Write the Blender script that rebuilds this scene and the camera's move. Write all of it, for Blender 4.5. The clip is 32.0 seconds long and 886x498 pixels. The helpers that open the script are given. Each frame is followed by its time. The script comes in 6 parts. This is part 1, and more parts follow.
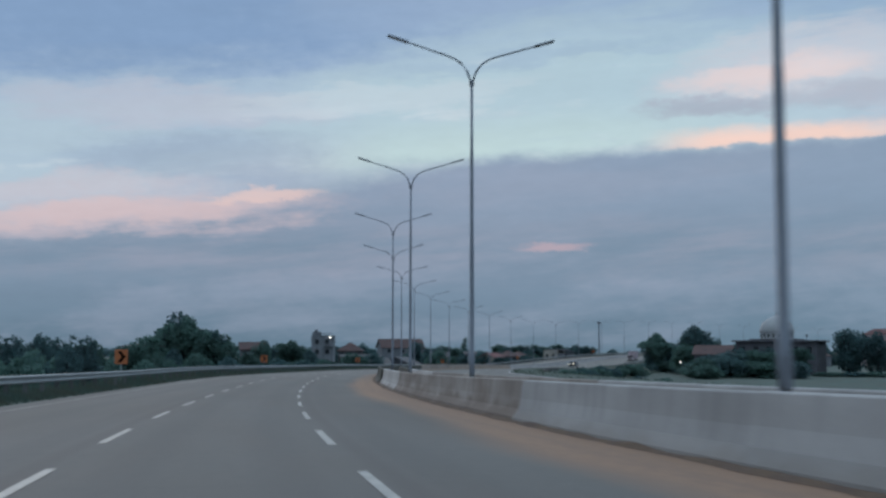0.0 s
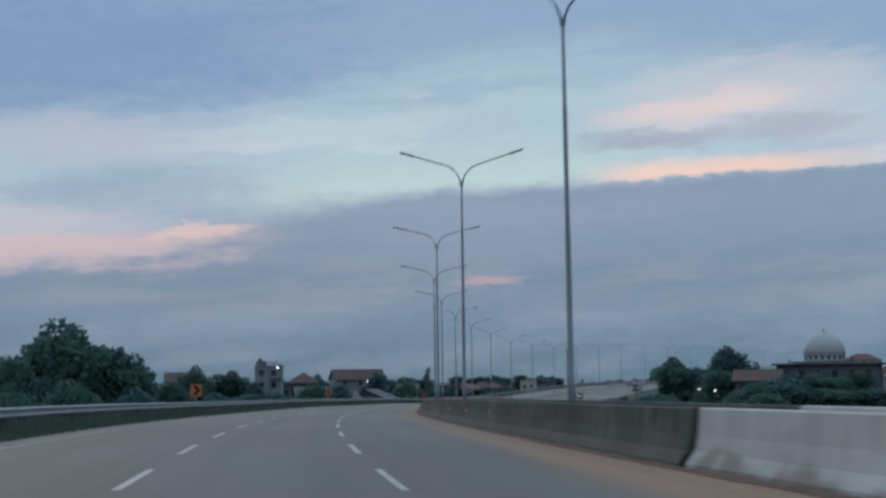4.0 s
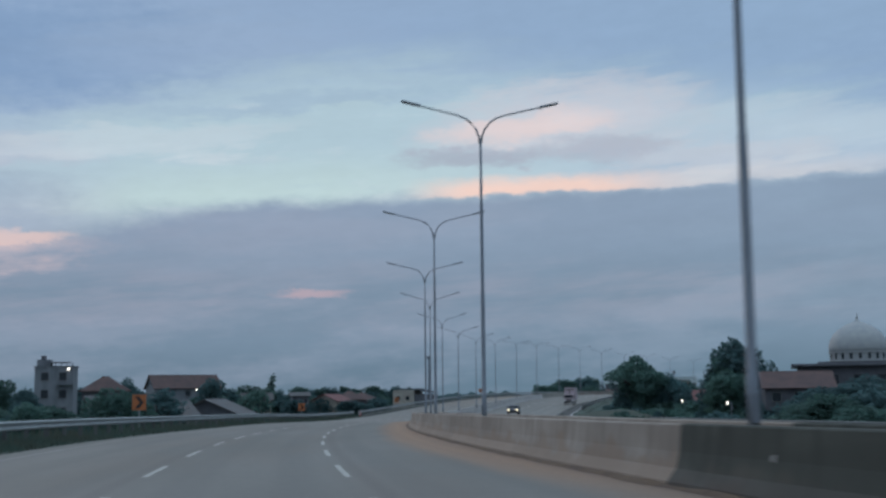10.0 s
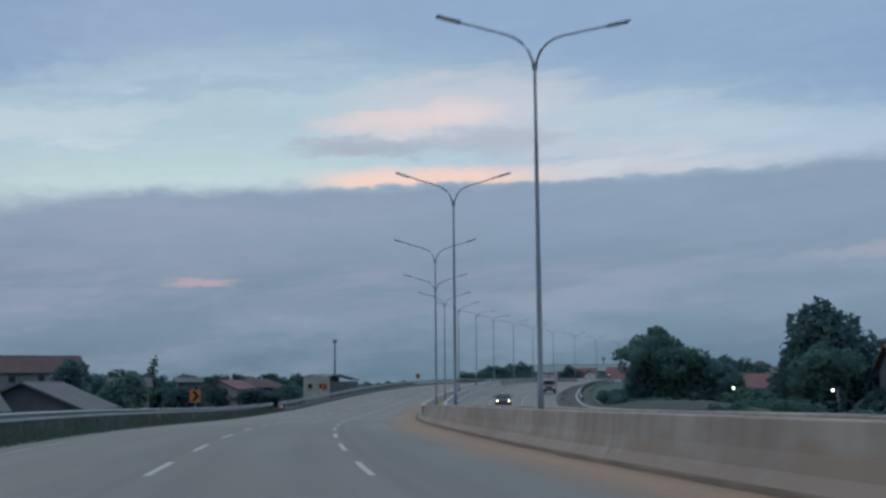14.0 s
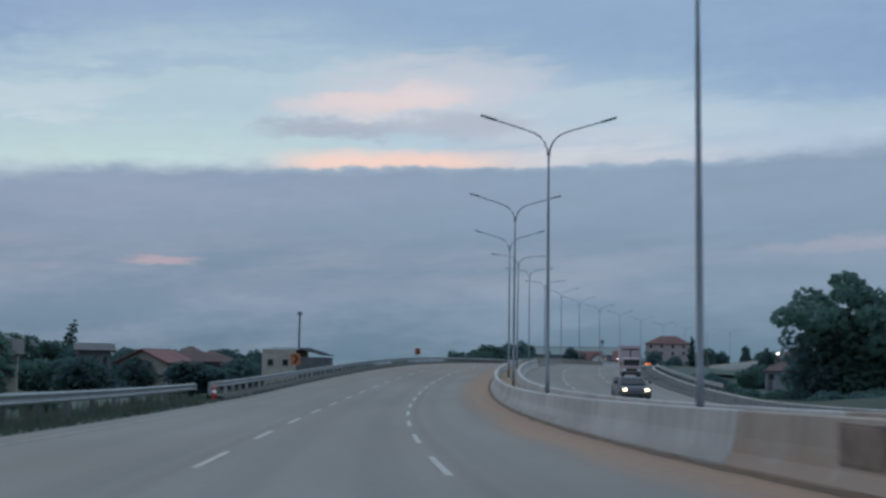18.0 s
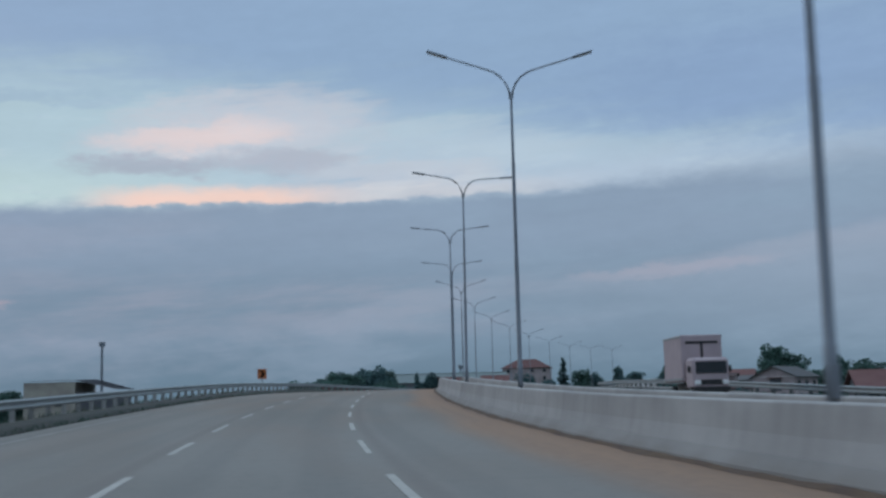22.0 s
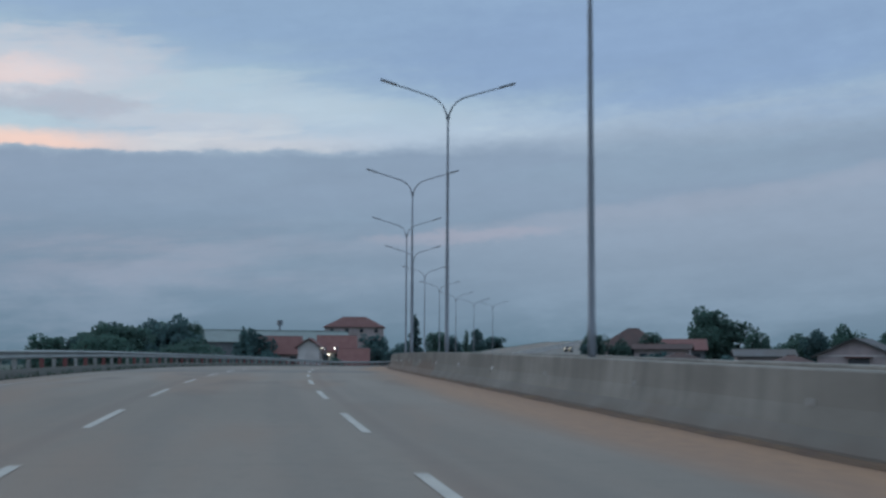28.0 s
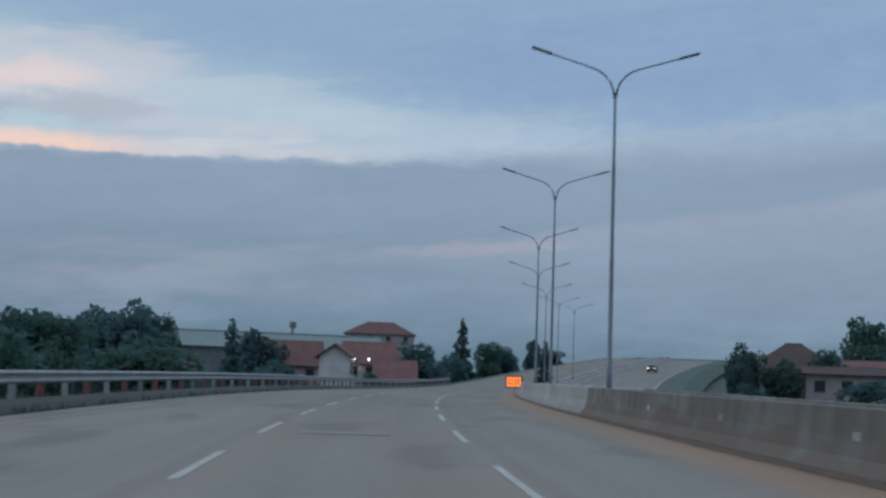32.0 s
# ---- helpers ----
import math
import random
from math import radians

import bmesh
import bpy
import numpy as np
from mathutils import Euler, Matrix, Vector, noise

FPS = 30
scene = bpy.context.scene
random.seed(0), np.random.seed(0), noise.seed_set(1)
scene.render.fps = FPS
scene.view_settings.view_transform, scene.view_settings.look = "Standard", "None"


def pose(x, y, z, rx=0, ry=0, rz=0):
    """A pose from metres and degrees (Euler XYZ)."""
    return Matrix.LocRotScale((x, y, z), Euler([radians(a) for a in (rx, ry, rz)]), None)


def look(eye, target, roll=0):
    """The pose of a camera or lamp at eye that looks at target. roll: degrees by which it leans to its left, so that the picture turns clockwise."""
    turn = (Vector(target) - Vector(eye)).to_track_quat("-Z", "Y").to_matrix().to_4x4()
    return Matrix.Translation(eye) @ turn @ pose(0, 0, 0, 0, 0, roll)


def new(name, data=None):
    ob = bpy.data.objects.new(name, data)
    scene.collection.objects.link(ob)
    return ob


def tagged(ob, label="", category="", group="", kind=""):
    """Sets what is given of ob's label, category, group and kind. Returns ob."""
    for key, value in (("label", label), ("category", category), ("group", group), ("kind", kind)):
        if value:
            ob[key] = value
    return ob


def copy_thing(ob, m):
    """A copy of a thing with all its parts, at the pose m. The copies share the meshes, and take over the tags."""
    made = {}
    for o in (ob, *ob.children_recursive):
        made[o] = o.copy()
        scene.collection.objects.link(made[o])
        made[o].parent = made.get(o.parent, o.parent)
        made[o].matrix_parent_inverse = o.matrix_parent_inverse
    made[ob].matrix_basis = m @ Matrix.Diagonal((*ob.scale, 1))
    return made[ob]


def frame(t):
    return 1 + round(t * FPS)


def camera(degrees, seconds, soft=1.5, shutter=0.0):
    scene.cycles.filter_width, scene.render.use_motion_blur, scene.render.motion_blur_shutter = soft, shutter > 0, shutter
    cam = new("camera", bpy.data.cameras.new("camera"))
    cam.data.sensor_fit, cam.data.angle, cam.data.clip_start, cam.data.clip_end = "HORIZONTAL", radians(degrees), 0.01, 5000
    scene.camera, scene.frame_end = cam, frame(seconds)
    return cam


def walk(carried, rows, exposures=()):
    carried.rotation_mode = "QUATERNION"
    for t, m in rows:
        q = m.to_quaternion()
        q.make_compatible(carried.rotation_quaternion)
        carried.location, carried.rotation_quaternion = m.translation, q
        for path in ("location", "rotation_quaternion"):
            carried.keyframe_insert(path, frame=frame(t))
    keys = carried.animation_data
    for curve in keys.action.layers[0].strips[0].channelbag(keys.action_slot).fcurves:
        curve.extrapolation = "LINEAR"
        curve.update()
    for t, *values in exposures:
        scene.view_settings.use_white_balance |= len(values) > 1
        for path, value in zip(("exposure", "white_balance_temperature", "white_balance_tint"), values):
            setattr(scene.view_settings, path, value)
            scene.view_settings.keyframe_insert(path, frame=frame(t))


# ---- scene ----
cam = camera(40.17, 32.0, soft=2.7, shutter=0.5)
# seconds, place, yaw, pitch and lean of the camera
PATH = [
    (0, 0.11, 0.02, 1.17, 0.05, 4.82, 0.07),
    (0.5, -1.29, 7.39, 1.06, 0.11, 5.65, 0.32),
    (1, -2.60, 14.76, 0.95, -0.04, 6.62, -0.41),
    (1.5, -3.83, 22.13, 0.85, -0.61, 6.12, -0.11),
    (2, -4.98, 29.51, 0.76, -0.36, 7.01, -0.11),
    (2.5, -5.98, 36.89, 0.67, 0.06, 8.76, -0.39),
    (3, -6.89, 44.26, 0.58, -1.68, 7.50, -1.19),
    (3.5, -7.73, 51.61, 0.50, -2.96, 7.20, -1.62),
    (4, -8.51, 58.94, 0.43, -3.04, 6.40, -0.70),
    (4.5, -9.19, 66.26, 0.38, -2.96, 5.05, 0.25),
    (6.5, -11.23, 95.18, 0.21, -5.93, 4.49, -0.23),
    (7, -11.57, 102.34, 0.16, -7.02, 5.04, -0.83),
    (7.5, -11.82, 109.46, 0.11, -7.84, 4.94, 0.49),
    (8, -12.00, 116.56, 0.04, -8.15, 5.39, 0.73),
    (8.5, -12.08, 123.64, -0.04, -9.01, 6.07, 0.67),
    (9, -12.07, 130.72, -0.11, -10.26, 6.47, -0.45),
    (9.5, -11.98, 137.79, -0.18, -11.24, 6.67, -0.30),
    (10, -11.81, 144.87, -0.25, -11.37, 6.97, -0.60),
    (10.5, -11.58, 151.96, -0.32, -11.32, 6.28, -0.15),
    (11, -11.28, 159.10, -0.38, -12.02, 5.84, -0.94),
    (11.5, -10.89, 166.27, -0.44, -12.61, 6.57, -0.72),
    (12, -10.42, 173.47, -0.50, -12.78, 7.04, -0.89),
    (12.5, -9.87, 180.70, -0.55, -13.37, 7.03, -0.88),
    (13, -9.23, 187.95, -0.60, -14.09, 7.48, -0.47),
    (13.5, -8.47, 195.22, -0.67, -15.32, 7.40, -0.82),
    (14, -7.61, 202.50, -0.74, -16.60, 6.47, -0.56),
    (14.5, -6.63, 209.78, -0.82, -17.22, 5.84, -0.36),
    (16.5, -1.83, 238.87, -1.11, -18.88, 7.68, -1.07),
    (17, -0.38, 246.14, -1.18, -19.71, 6.74, -0.71),
    (17.5, 1.17, 253.40, -1.26, -18.87, 6.38, 0.89),
    (18, 2.83, 260.66, -1.36, -18.35, 5.73, 0.82),
    (18.5, 4.56, 267.92, -1.47, -19.21, 5.14, 0.02),
    (19, 6.37, 275.15, -1.58, -20.88, 4.83, -0.72),
    (19.5, 8.26, 282.36, -1.69, -22.31, 4.48, -0.31),
    (20, 10.24, 289.55, -1.77, -23.81, 4.60, -0.75),
    (20.5, 12.26, 296.72, -1.81, -24.63, 4.70, 0.31),
    (21, 14.37, 303.85, -1.83, -25.05, 5.72, -0.58),
    (21.5, 16.55, 310.94, -1.82, -25.85, 6.35, -0.87),
    (22, 18.81, 317.99, -1.77, -26.77, 7.30, -1.46),
    (22.5, 21.13, 325.03, -1.69, -28.16, 7.17, -0.95),
    (23, 23.54, 332.06, -1.56, -29.04, 7.66, -0.55),
    (23.5, 26.03, 339.07, -1.40, -30.01, 8.27, -0.37),
    (24, 28.63, 346.06, -1.22, -31.87, 8.10, -0.91),
    (24.5, 31.34, 353.02, -1.01, -33.32, 7.92, -0.21),
    (25, 34.14, 359.91, -0.79, -33.45, 6.82, 0.08),
    (25.5, 37.03, 366.75, -0.58, -33.87, 6.11, 0.66),
    (27.5, 49.38, 393.51, 0.25, -36.44, 7.22, -0.66),
    (28, 52.62, 400.07, 0.42, -36.57, 5.35, 0.34),
    (28.5, 55.92, 406.61, 0.56, -36.43, 5.67, -0.12),
    (29, 59.30, 413.15, 0.69, -36.13, 5.98, 0.46),
    (29.5, 62.76, 419.67, 0.80, -35.19, 3.18, 0.42),
    (30, 66.30, 426.20, 0.90, -34.67, 2.96, 0.53),
    (30.5, 69.89, 432.75, 0.99, -34.86, 4.36, 1.20),
    (31, 73.58, 439.32, 1.07, -36.08, 3.64, 0.23),
    (31.5, 77.39, 445.91, 1.12, -35.80, 4.94, 1.04),
    (32, 81.32, 452.51, 1.16, -35.92, 5.93, 2.04),
]


def aim(x, y, z, yaw, pitch, lean):
    a, b = radians(yaw), radians(pitch)
    way = Vector((-math.sin(a) * math.cos(b), math.cos(a) * math.cos(b), math.sin(b)))
    return look((x, y, z), Vector((x, y, z)) + way, lean)


walk(cam, [(row[0], aim(*row[1:])) for row in PATH], exposures=[(0, 0.06), (1, -0.02), (2, 0.03), (3, -0.04), (4, 0.0), (7, 0.09), (10, 0.04), (18, 0.06), (22, 0.03), (24, -0.05), (27.5, -0.06), (28, 0.05), (29, 0.01), (30, 0.17), (31, 0.1), (32, 0.02)])
# the road's heading (degrees) and grade (per cent) every 20 m from 60 m behind the start
HEADING = [15.68, 13.98, 12.29, 10.59, 8.91, 7.26, 5.87, 4.42, 2.58, 0.73, -1.19, -2.94, -4.65, -6.92, -8.72, -10.49, -12.66, -14.52, -16.19, -18.02, -19.82, -21.94, -24.09, -25.51, -27.13, -28.67, -30.51, -32.22, -34.22, -36.28, -37.98, -39.58, -41.25, -42.97, -44.71, -46.47, -48.24, -50.03, -50.92, -51.82, -52.73, -53.63, -54.54, -55.45, -56.36, -57.27, -58.18, -59.09]
GRADE = [-2.34, -2.08, -1.82, -1.56, -1.30, -1.18, -0.87, -0.45, -0.69, -1.06, -0.99, -0.87, -0.69, -1.01, -1.10, -0.79, -1.40, -1.54, -0.41, 0.68, 2.18, 2.91, 3.00, 2.63, 1.69, 1.35, 0.67, 0.24, 0.04, -0.16, -0.45, -0.77, -0.70, -0.21, 0.60, 2.20, 3.80, 4.70, 4.80, 4.80, 4.80, 4.80, 4.80, 4.80, 4.00, 3.00, 2.50, 2.00]

STEP = 2.0
N_STEP = 451


def lay_road():
    """Points, normals to the right and headings along the driven line, every 2 m from s = -60."""
    pts, nrm, ths = [], [], []
    x = y = z = 0.0
    for i in range(N_STEP):
        k = i * STEP / 20.0
        j = min(int(k), len(HEADING) - 2)
        u = k - j
        th = radians(HEADING[j] * (1 - u) + HEADING[j + 1] * u)
        g = (GRADE[j] * (1 - u) + GRADE[j + 1] * u) / 100
        if i:
            x += -math.sin((th + th0) / 2) * STEP
            y += math.cos((th + th0) / 2) * STEP
            z += (g + g0) / 2 * STEP
        pts.append(Vector((x, y, z)))
        nrm.append(Vector((math.cos(th), math.sin(th), 0)))
        ths.append(th)
        th0, g0 = th, g
    o = pts[30].copy()
    return [q - o for q in pts], nrm, ths


RP, RN, RT = lay_road()
RXY = np.array([(q.x, q.y) for q in RP])


def fall(s, lat):
    """How far the far carriageway dips at s, lat: banked through the bend on the crest, by as much as fits the camera's
    view.
    """
    a, b = min(max((s - 300) / 45, 0), 1), min(max((520 - s) / 45, 0), 1)
    return 0.035 * min(max(lat - 8.35, 0), 16) * a * a * (3 - 2 * a) * b * b * (3 - 2 * b)


def on(s, lat=0.0, up=0.0):
    """The place at s metres along the road, lat metres to the right of the driven line."""
    k = min(max((s + 60) / STEP, 0), N_STEP - 1.001)
    j = int(k)
    u = k - j
    q = RP[j].lerp(RP[j + 1], u)
    n = RN[j].lerp(RN[j + 1], u)
    return q + n * lat + Vector((0, 0, up - fall(s, lat)))


def heading(s):
    k = min(max((s + 60) / STEP, 0), N_STEP - 1.001)
    j = int(k)
    return RT[j] + (RT[j + 1] - RT[j]) * (k - j)


def along(s, lat=0.0, up=0.0, turn=0.0):
    """A pose at s, lat whose y axis runs along the road."""
    return Matrix.Translation(on(s, lat, up)) @ Matrix.Rotation(heading(s) + radians(turn), 4, "Z")


# ---------------------------------------------------------------- sky and light
SUN_AZ, SUN_EL = 20.0, 3.0


def build_sky():
    w = bpy.data.worlds.new("dusk_sky")
    scene.world = w
    w.use_nodes = True
    nt = w.node_tree
    nt.nodes.clear()
    nd, lk = nt.nodes.new, nt.links.new

    def plug(sock, v):
        if hasattr(v, "is_output"):
            lk(v, sock)
        else:
            sock.default_value = v

    def op(kind, a, b=0.0, c=0.0, clamp=False):
        n = nd("ShaderNodeMath")
        n.operation, n.use_clamp = kind, clamp
        for i, v in enumerate((a, b, c)):
            plug(n.inputs[i], v)
        return n.outputs[0]

    def step(v, lo, hi):
        n = nd("ShaderNodeMapRange")
        n.interpolation_type = "SMOOTHSTEP"
        plug(n.inputs[0], v)
        plug(n.inputs[1], lo)
        plug(n.inputs[2], hi)
        return n.outputs[0]

    def rgb(c):
        c = (c[0] * 1.048, c[1] * 1.045, c[2] * 0.996)
        return tuple((v / 255 / 12.92 if v < 10.3 else ((v / 255 + 0.055) / 1.055) ** 2.4) for v in c) + (1,)

    def mix(fac, a, b):
        n = nd("ShaderNodeMix")
        n.data_type = "RGBA"
        plug(n.inputs[0], fac)
        plug(n.inputs[6], a)
        plug(n.inputs[7], b)
        return n.outputs[2]

    def line(u, pts, lo=-120.0, hi=120.0):
        """A bent line through (u, v) points."""
        n = nd("ShaderNodeValToRGB")
        r = n.color_ramp
        r.interpolation = "EASE" if len(pts) < 4 else "B_SPLINE"
        while len(r.elements) < len(pts):
            r.elements.new(0.5)
        for e, (a, v) in zip(r.elements, sorted(pts)):
            e.position = (a - lo) / (hi - lo)
            e.color = (v / 40, v / 40, v / 40, 1)
        plug(n.inputs[0], op("DIVIDE", op("SUBTRACT", u, lo), hi - lo))
        return op("MULTIPLY", n.outputs[0], 40.0)

    tc = nd("ShaderNodeTexCoord")
    sep = nd("ShaderNodeSeparateXYZ")
    lk(tc.outputs["Generated"], sep.inputs[0])
    dx, dy, dz = sep.outputs
    az = op("MULTIPLY", op("ARCTAN2", op("MULTIPLY", dx, -1.0), dy), 57.2958)
    el = op("MULTIPLY", op("ARCSINE", dz), 57.2958)

    lean = op("ADD", el, op("MULTIPLY", az, 0.085))

    def fuzz(su, sv, detail, seed, rough=0.55, up=None):
        cx = nd("ShaderNodeCombineXYZ")
        plug(cx.inputs[0], op("MULTIPLY", az, su))
        plug(cx.inputs[1], op("MULTIPLY", el if up is None else up, sv))
        cx.inputs[2].default_value = seed
        n = nd("ShaderNodeTexNoise")
        n.inputs["Scale"].default_value = 1.0
        n.inputs["Detail"].default_value = detail
        n.inputs["Roughness"].default_value = rough
        lk(cx.outputs[0], n.inputs["Vector"])
        return op("SUBTRACT", n.outputs["Fac"], 0.5)

    big = fuzz(0.09, 0.28, 4.0, 1.3)
    small = fuzz(0.45, 1.1, 6.0, 7.7, 0.6)
    puff = fuzz(0.8, 1.6, 6.0, 21.4, 0.62)
    wisp = fuzz(0.10, 0.75, 7.0, 4.1, 0.62, lean)
    veil = fuzz(0.06, 0.32, 5.0, 12.9, 0.58, lean)
    u = op("ADD", az, op("ADD", op("MULTIPLY", big, 7.0), op("MULTIPLY", small, 4.0)))
    v = op("ADD", el, op("ADD", op("MULTIPLY", big, 1.8), op("MULTIPLY", small, 1.5)))
    ve = op("ADD", el, op("ADD", op("MULTIPLY", small, 0.9), op("MULTIPLY", puff, 0.35)))
    vw = op("ADD", el, op("ADD", op("MULTIPLY", wisp, 3.6), op("MULTIPLY", small, 1.2)))

    def blob(u0, v0, a, b, tilt=0.0, vv=v, uu=u, soft=0.0):
        """1 in the middle of a slanting oval, falling to 0 at its rim; tilt: rise per degree."""
        du = op("SUBTRACT", uu, u0)
        dv = op("SUBTRACT", op("SUBTRACT", vv, v0), op("MULTIPLY", du, tilt))
        q = op("ADD", op("POWER", op("ABSOLUTE", op("DIVIDE", du, a)), 2.0), op("POWER", op("ABSOLUTE", op("DIVIDE", dv, b)), 2.0))
        q = op("ADD", q, op("MULTIPLY", puff, 0.9))
        return step(q, 1.15, soft)

    def lay(mask, k, a, colour):
        return mix(op("MULTIPLY", mask, k), a, rgb(colour))

    sky = nd("ShaderNodeTexSky")
    sky.sky_type = "NISHITA"
    sky.sun_disc = False
    sky.sun_elevation, sky.sun_rotation = radians(SUN_EL), radians(-SUN_AZ)
    # lower sky, from the haze at the horizon upwards
    c = mix(step(el, -0.5, 4.2), rgb((91, 116, 140)), rgb((115, 137, 165)))
    c = mix(step(el, 4.2, 8.5), c, rgb((130, 149, 179)))
    veiled = step(op("ADD", veil, op("MULTIPLY", small, 0.3)), -0.06, 0.16)
    c = mix(op("MULTIPLY", veiled, 0.42), c, mix(step(az, -32.0, -12.0), rgb((132, 154, 183)), rgb((142, 155, 183))))
    # rosy grey haze low down
    haze = op("MULTIPLY", op("MULTIPLY", step(v, 2.6, 4.6), step(v, 7.0, 5.0)), step(az, -40.0, -24.0))
    c = lay(op("MULTIPLY", haze, step(wisp, -0.16, 0.14)), 0.42, c, (149, 152, 176))
    # the paler lower bank to the right
    slope = line(az, [(-120, 12.0), (-58, 9.0), (-44, 7.1), (-36, 6.3), (-28, 5.0), (-12, 3.4), (120, 1.0)])
    low = op("SUBTRACT", slope, ve)
    c = lay(op("MULTIPLY", op("MULTIPLY", step(low, -0.25, 0.5), step(el, 0.5, 7.5)), step(az, -20.0, -46.0)), 0.8, c, (138, 154, 182))
    c = lay(op("MULTIPLY", op("MULTIPLY", step(low, -0.3, 0.15), step(low, 1.3, 0.2)), step(az, -28.0, -40.0)), 0.4, c, (147, 158, 185))
    # the bright gap above the long cloud edge
    edge = line(az, [(-120, 11.5), (-58, 11.0), (-46, 10.4), (-36, 10.0), (-26, 9.6), (-16, 9.45), (-8, 9.15), (-2, 8.9), (2, 8.5), (6, 7.6), (11, 6.4), (20, 5.2), (40, 4.0), (120, 5.0)])
    above = op("SUBTRACT", ve, edge)
    rim = op("ADD", 0.62, op("ADD", op("MULTIPLY", step(az, -2.0, 10.0), 1.3), op("MULTIPLY", step(az, -34.0, -50.0), 1.8)))
    bright = mix(step(az, -26.0, -4.0), rgb((166, 184, 212)), rgb((176, 201, 214)))
    bright = mix(step(az, 2.0, 10.0), bright, rgb((172, 183, 206)))
    bright = mix(op("MULTIPLY", step(above, 0.4, 3.2), 0.8), bright, rgb((160, 186, 210)))
    bright = lay(step(op("ADD", veil, op("MULTIPLY", wisp, 0.5)), 0.0, 0.2), 0.55, bright, (146, 169, 200))
    bright = lay(step(op("ADD", wisp, op("MULTIPLY", small, 0.4)), 0.04, 0.22), 0.45, bright, (188, 203, 219))
    c = mix(step(above, op("MULTIPLY", rim, -0.5), rim), c, bright)
    # upper sky closing in over the gap
    roof = line(az, [(-120, 13.0), (-58, 12.2), (-46, 12.2), (-36, 12.8), (-26, 14.3), (-16, 15.6), (-8, 16.0), (0, 14.8), (8, 13.2), (20, 11.9), (40, 11.0), (120, 12.0)])
    c = lay(step(op("SUBTRACT", vw, roof), -2.2, 1.6), 0.95, c, (133, 159, 198))
    c = lay(blob(15.0, 15.4, 17.0, 3.6, -0.08, vw), 0.8, c, (117, 147, 190))
    c = lay(blob(-46.0, 14.6, 17.0, 3.4, 0.0, vw), 0.65, c, (128, 153, 196))
    c = lay(blob(0.0, 16.4, 9.0, 1.2, -0.1, vw), 0.5, c, (140, 164, 200))
    # pale veils and a grey shred left of the bright gap
    c = lay(blob(13.0, 11.2, 9.0, 1.2, -0.02, vw), 0.6, c, (172, 180, 205))
    c = lay(blob(11.0, 9.0, 6.5, 1.3, -0.03, vw), 0.5, c, (140, 159, 188))
    c = lay(blob(3.0, 11.9, 8.0, 0.7, -0.09, vw), 0.5, c, (184, 200, 219))
    c = lay(blob(-4.0, 13.8, 10.0, 0.6, -0.09, vw), 0.5, c, (142, 168, 201))
    c = lay(blob(-18.0, 13.0, 9.0, 2.0, -0.03, vw), 0.7, c, (190, 192, 212))
    c = lay(blob(-15.5, 12.6, 5.0, 1.0, -0.06, v), 0.75, c, (214, 199, 208))
    c = lay(blob(-28.0, 12.2, 8.0, 1.2, 0.03, vw), 0.55, c, (176, 192, 216))
    c = lay(blob(-24.0, 11.2, 6.0, 0.7, 0.0, vw), 0.6, c, (186, 192, 212))
    # grey scraps of cloud in the gap
    c = lay(blob(-13.4, 11.1, 4.2, 0.6, -0.02, v), 0.6, c, (152, 156, 182))
    c = lay(blob(-20.0, 11.3, 4.0, 0.75, -0.02, v), 0.5, c, (157, 163, 188))
    # rosy light along the cloud edges
    lit = op("MULTIPLY", step(above, 0.0, 0.25), step(above, 1.15, 0.4))
    c = lay(op("MULTIPLY", lit, op("MULTIPLY", step(az, -9.0, -13.0), step(az, -25.0, -18.0))), 0.9, c, (230, 200, 197))
    c = lay(op("MULTIPLY", lit, op("MULTIPLY", step(az, -19.0, -23.0), step(az, -36.0, -27.0))), 0.6, c, (200, 200, 214))
    c = lay(blob(14.0, 6.2, 10.0, 1.25, -0.07, vw), 0.55, c, (198, 183, 196))
    c = lay(blob(15.0, 6.1, 9.0, 0.7, -0.09, v), 0.4, c, (206, 184, 192))
    c = lay(blob(17.0, 7.3, 8.0, 0.8, -0.05, v), 0.6, c, (184, 184, 203))
    c = lay(blob(8.6, 7.25, 2.8, 0.5, -0.12, v), 0.75, c, (210, 189, 194))
    c = lay(blob(-4.6, 4.95, 2.6, 0.3, 0.0, ve), 0.75, c, (176, 160, 178))
    c = lay(blob(-38.0, 6.0, 5.5, 0.4, -0.06, ve), 0.36, c, (168, 165, 188))
    # fine mottling
    c2 = nd("ShaderNodeMix")
    c2.data_type, c2.blend_type = "RGBA", "MULTIPLY"
    c2.inputs[0].default_value = 1.0
    lk(c, c2.inputs[6])
    tone = op("ADD", 1.0, op("ADD", op("MULTIPLY", wisp, 0.16), op("MULTIPLY", puff, 0.10)))
    cc = nd("ShaderNodeCombineColor")
    lk(op("MULTIPLY", tone, op("ADD", 1.0, op("MULTIPLY", step(az, -28.0, 4.0), 0.045))), cc.inputs[0])
    lk(tone, cc.inputs[1])
    lk(tone, cc.inputs[2])
    lk(cc.outputs[0], c2.inputs[7])
    # dusk sky overhead, out of view, brightened to lift the dark trees
    top = nd("ShaderNodeVectorMath")
    top.operation = "SCALE"
    lk(sky.outputs[0], top.inputs[0])
    top.inputs[3].default_value = 0.1
    high = nd("ShaderNodeVectorMath")
    high.operation = "SCALE"
    high.inputs[0].default_value = rgb((168, 190, 222))[:3]
    high.inputs[3].default_value = 1.8
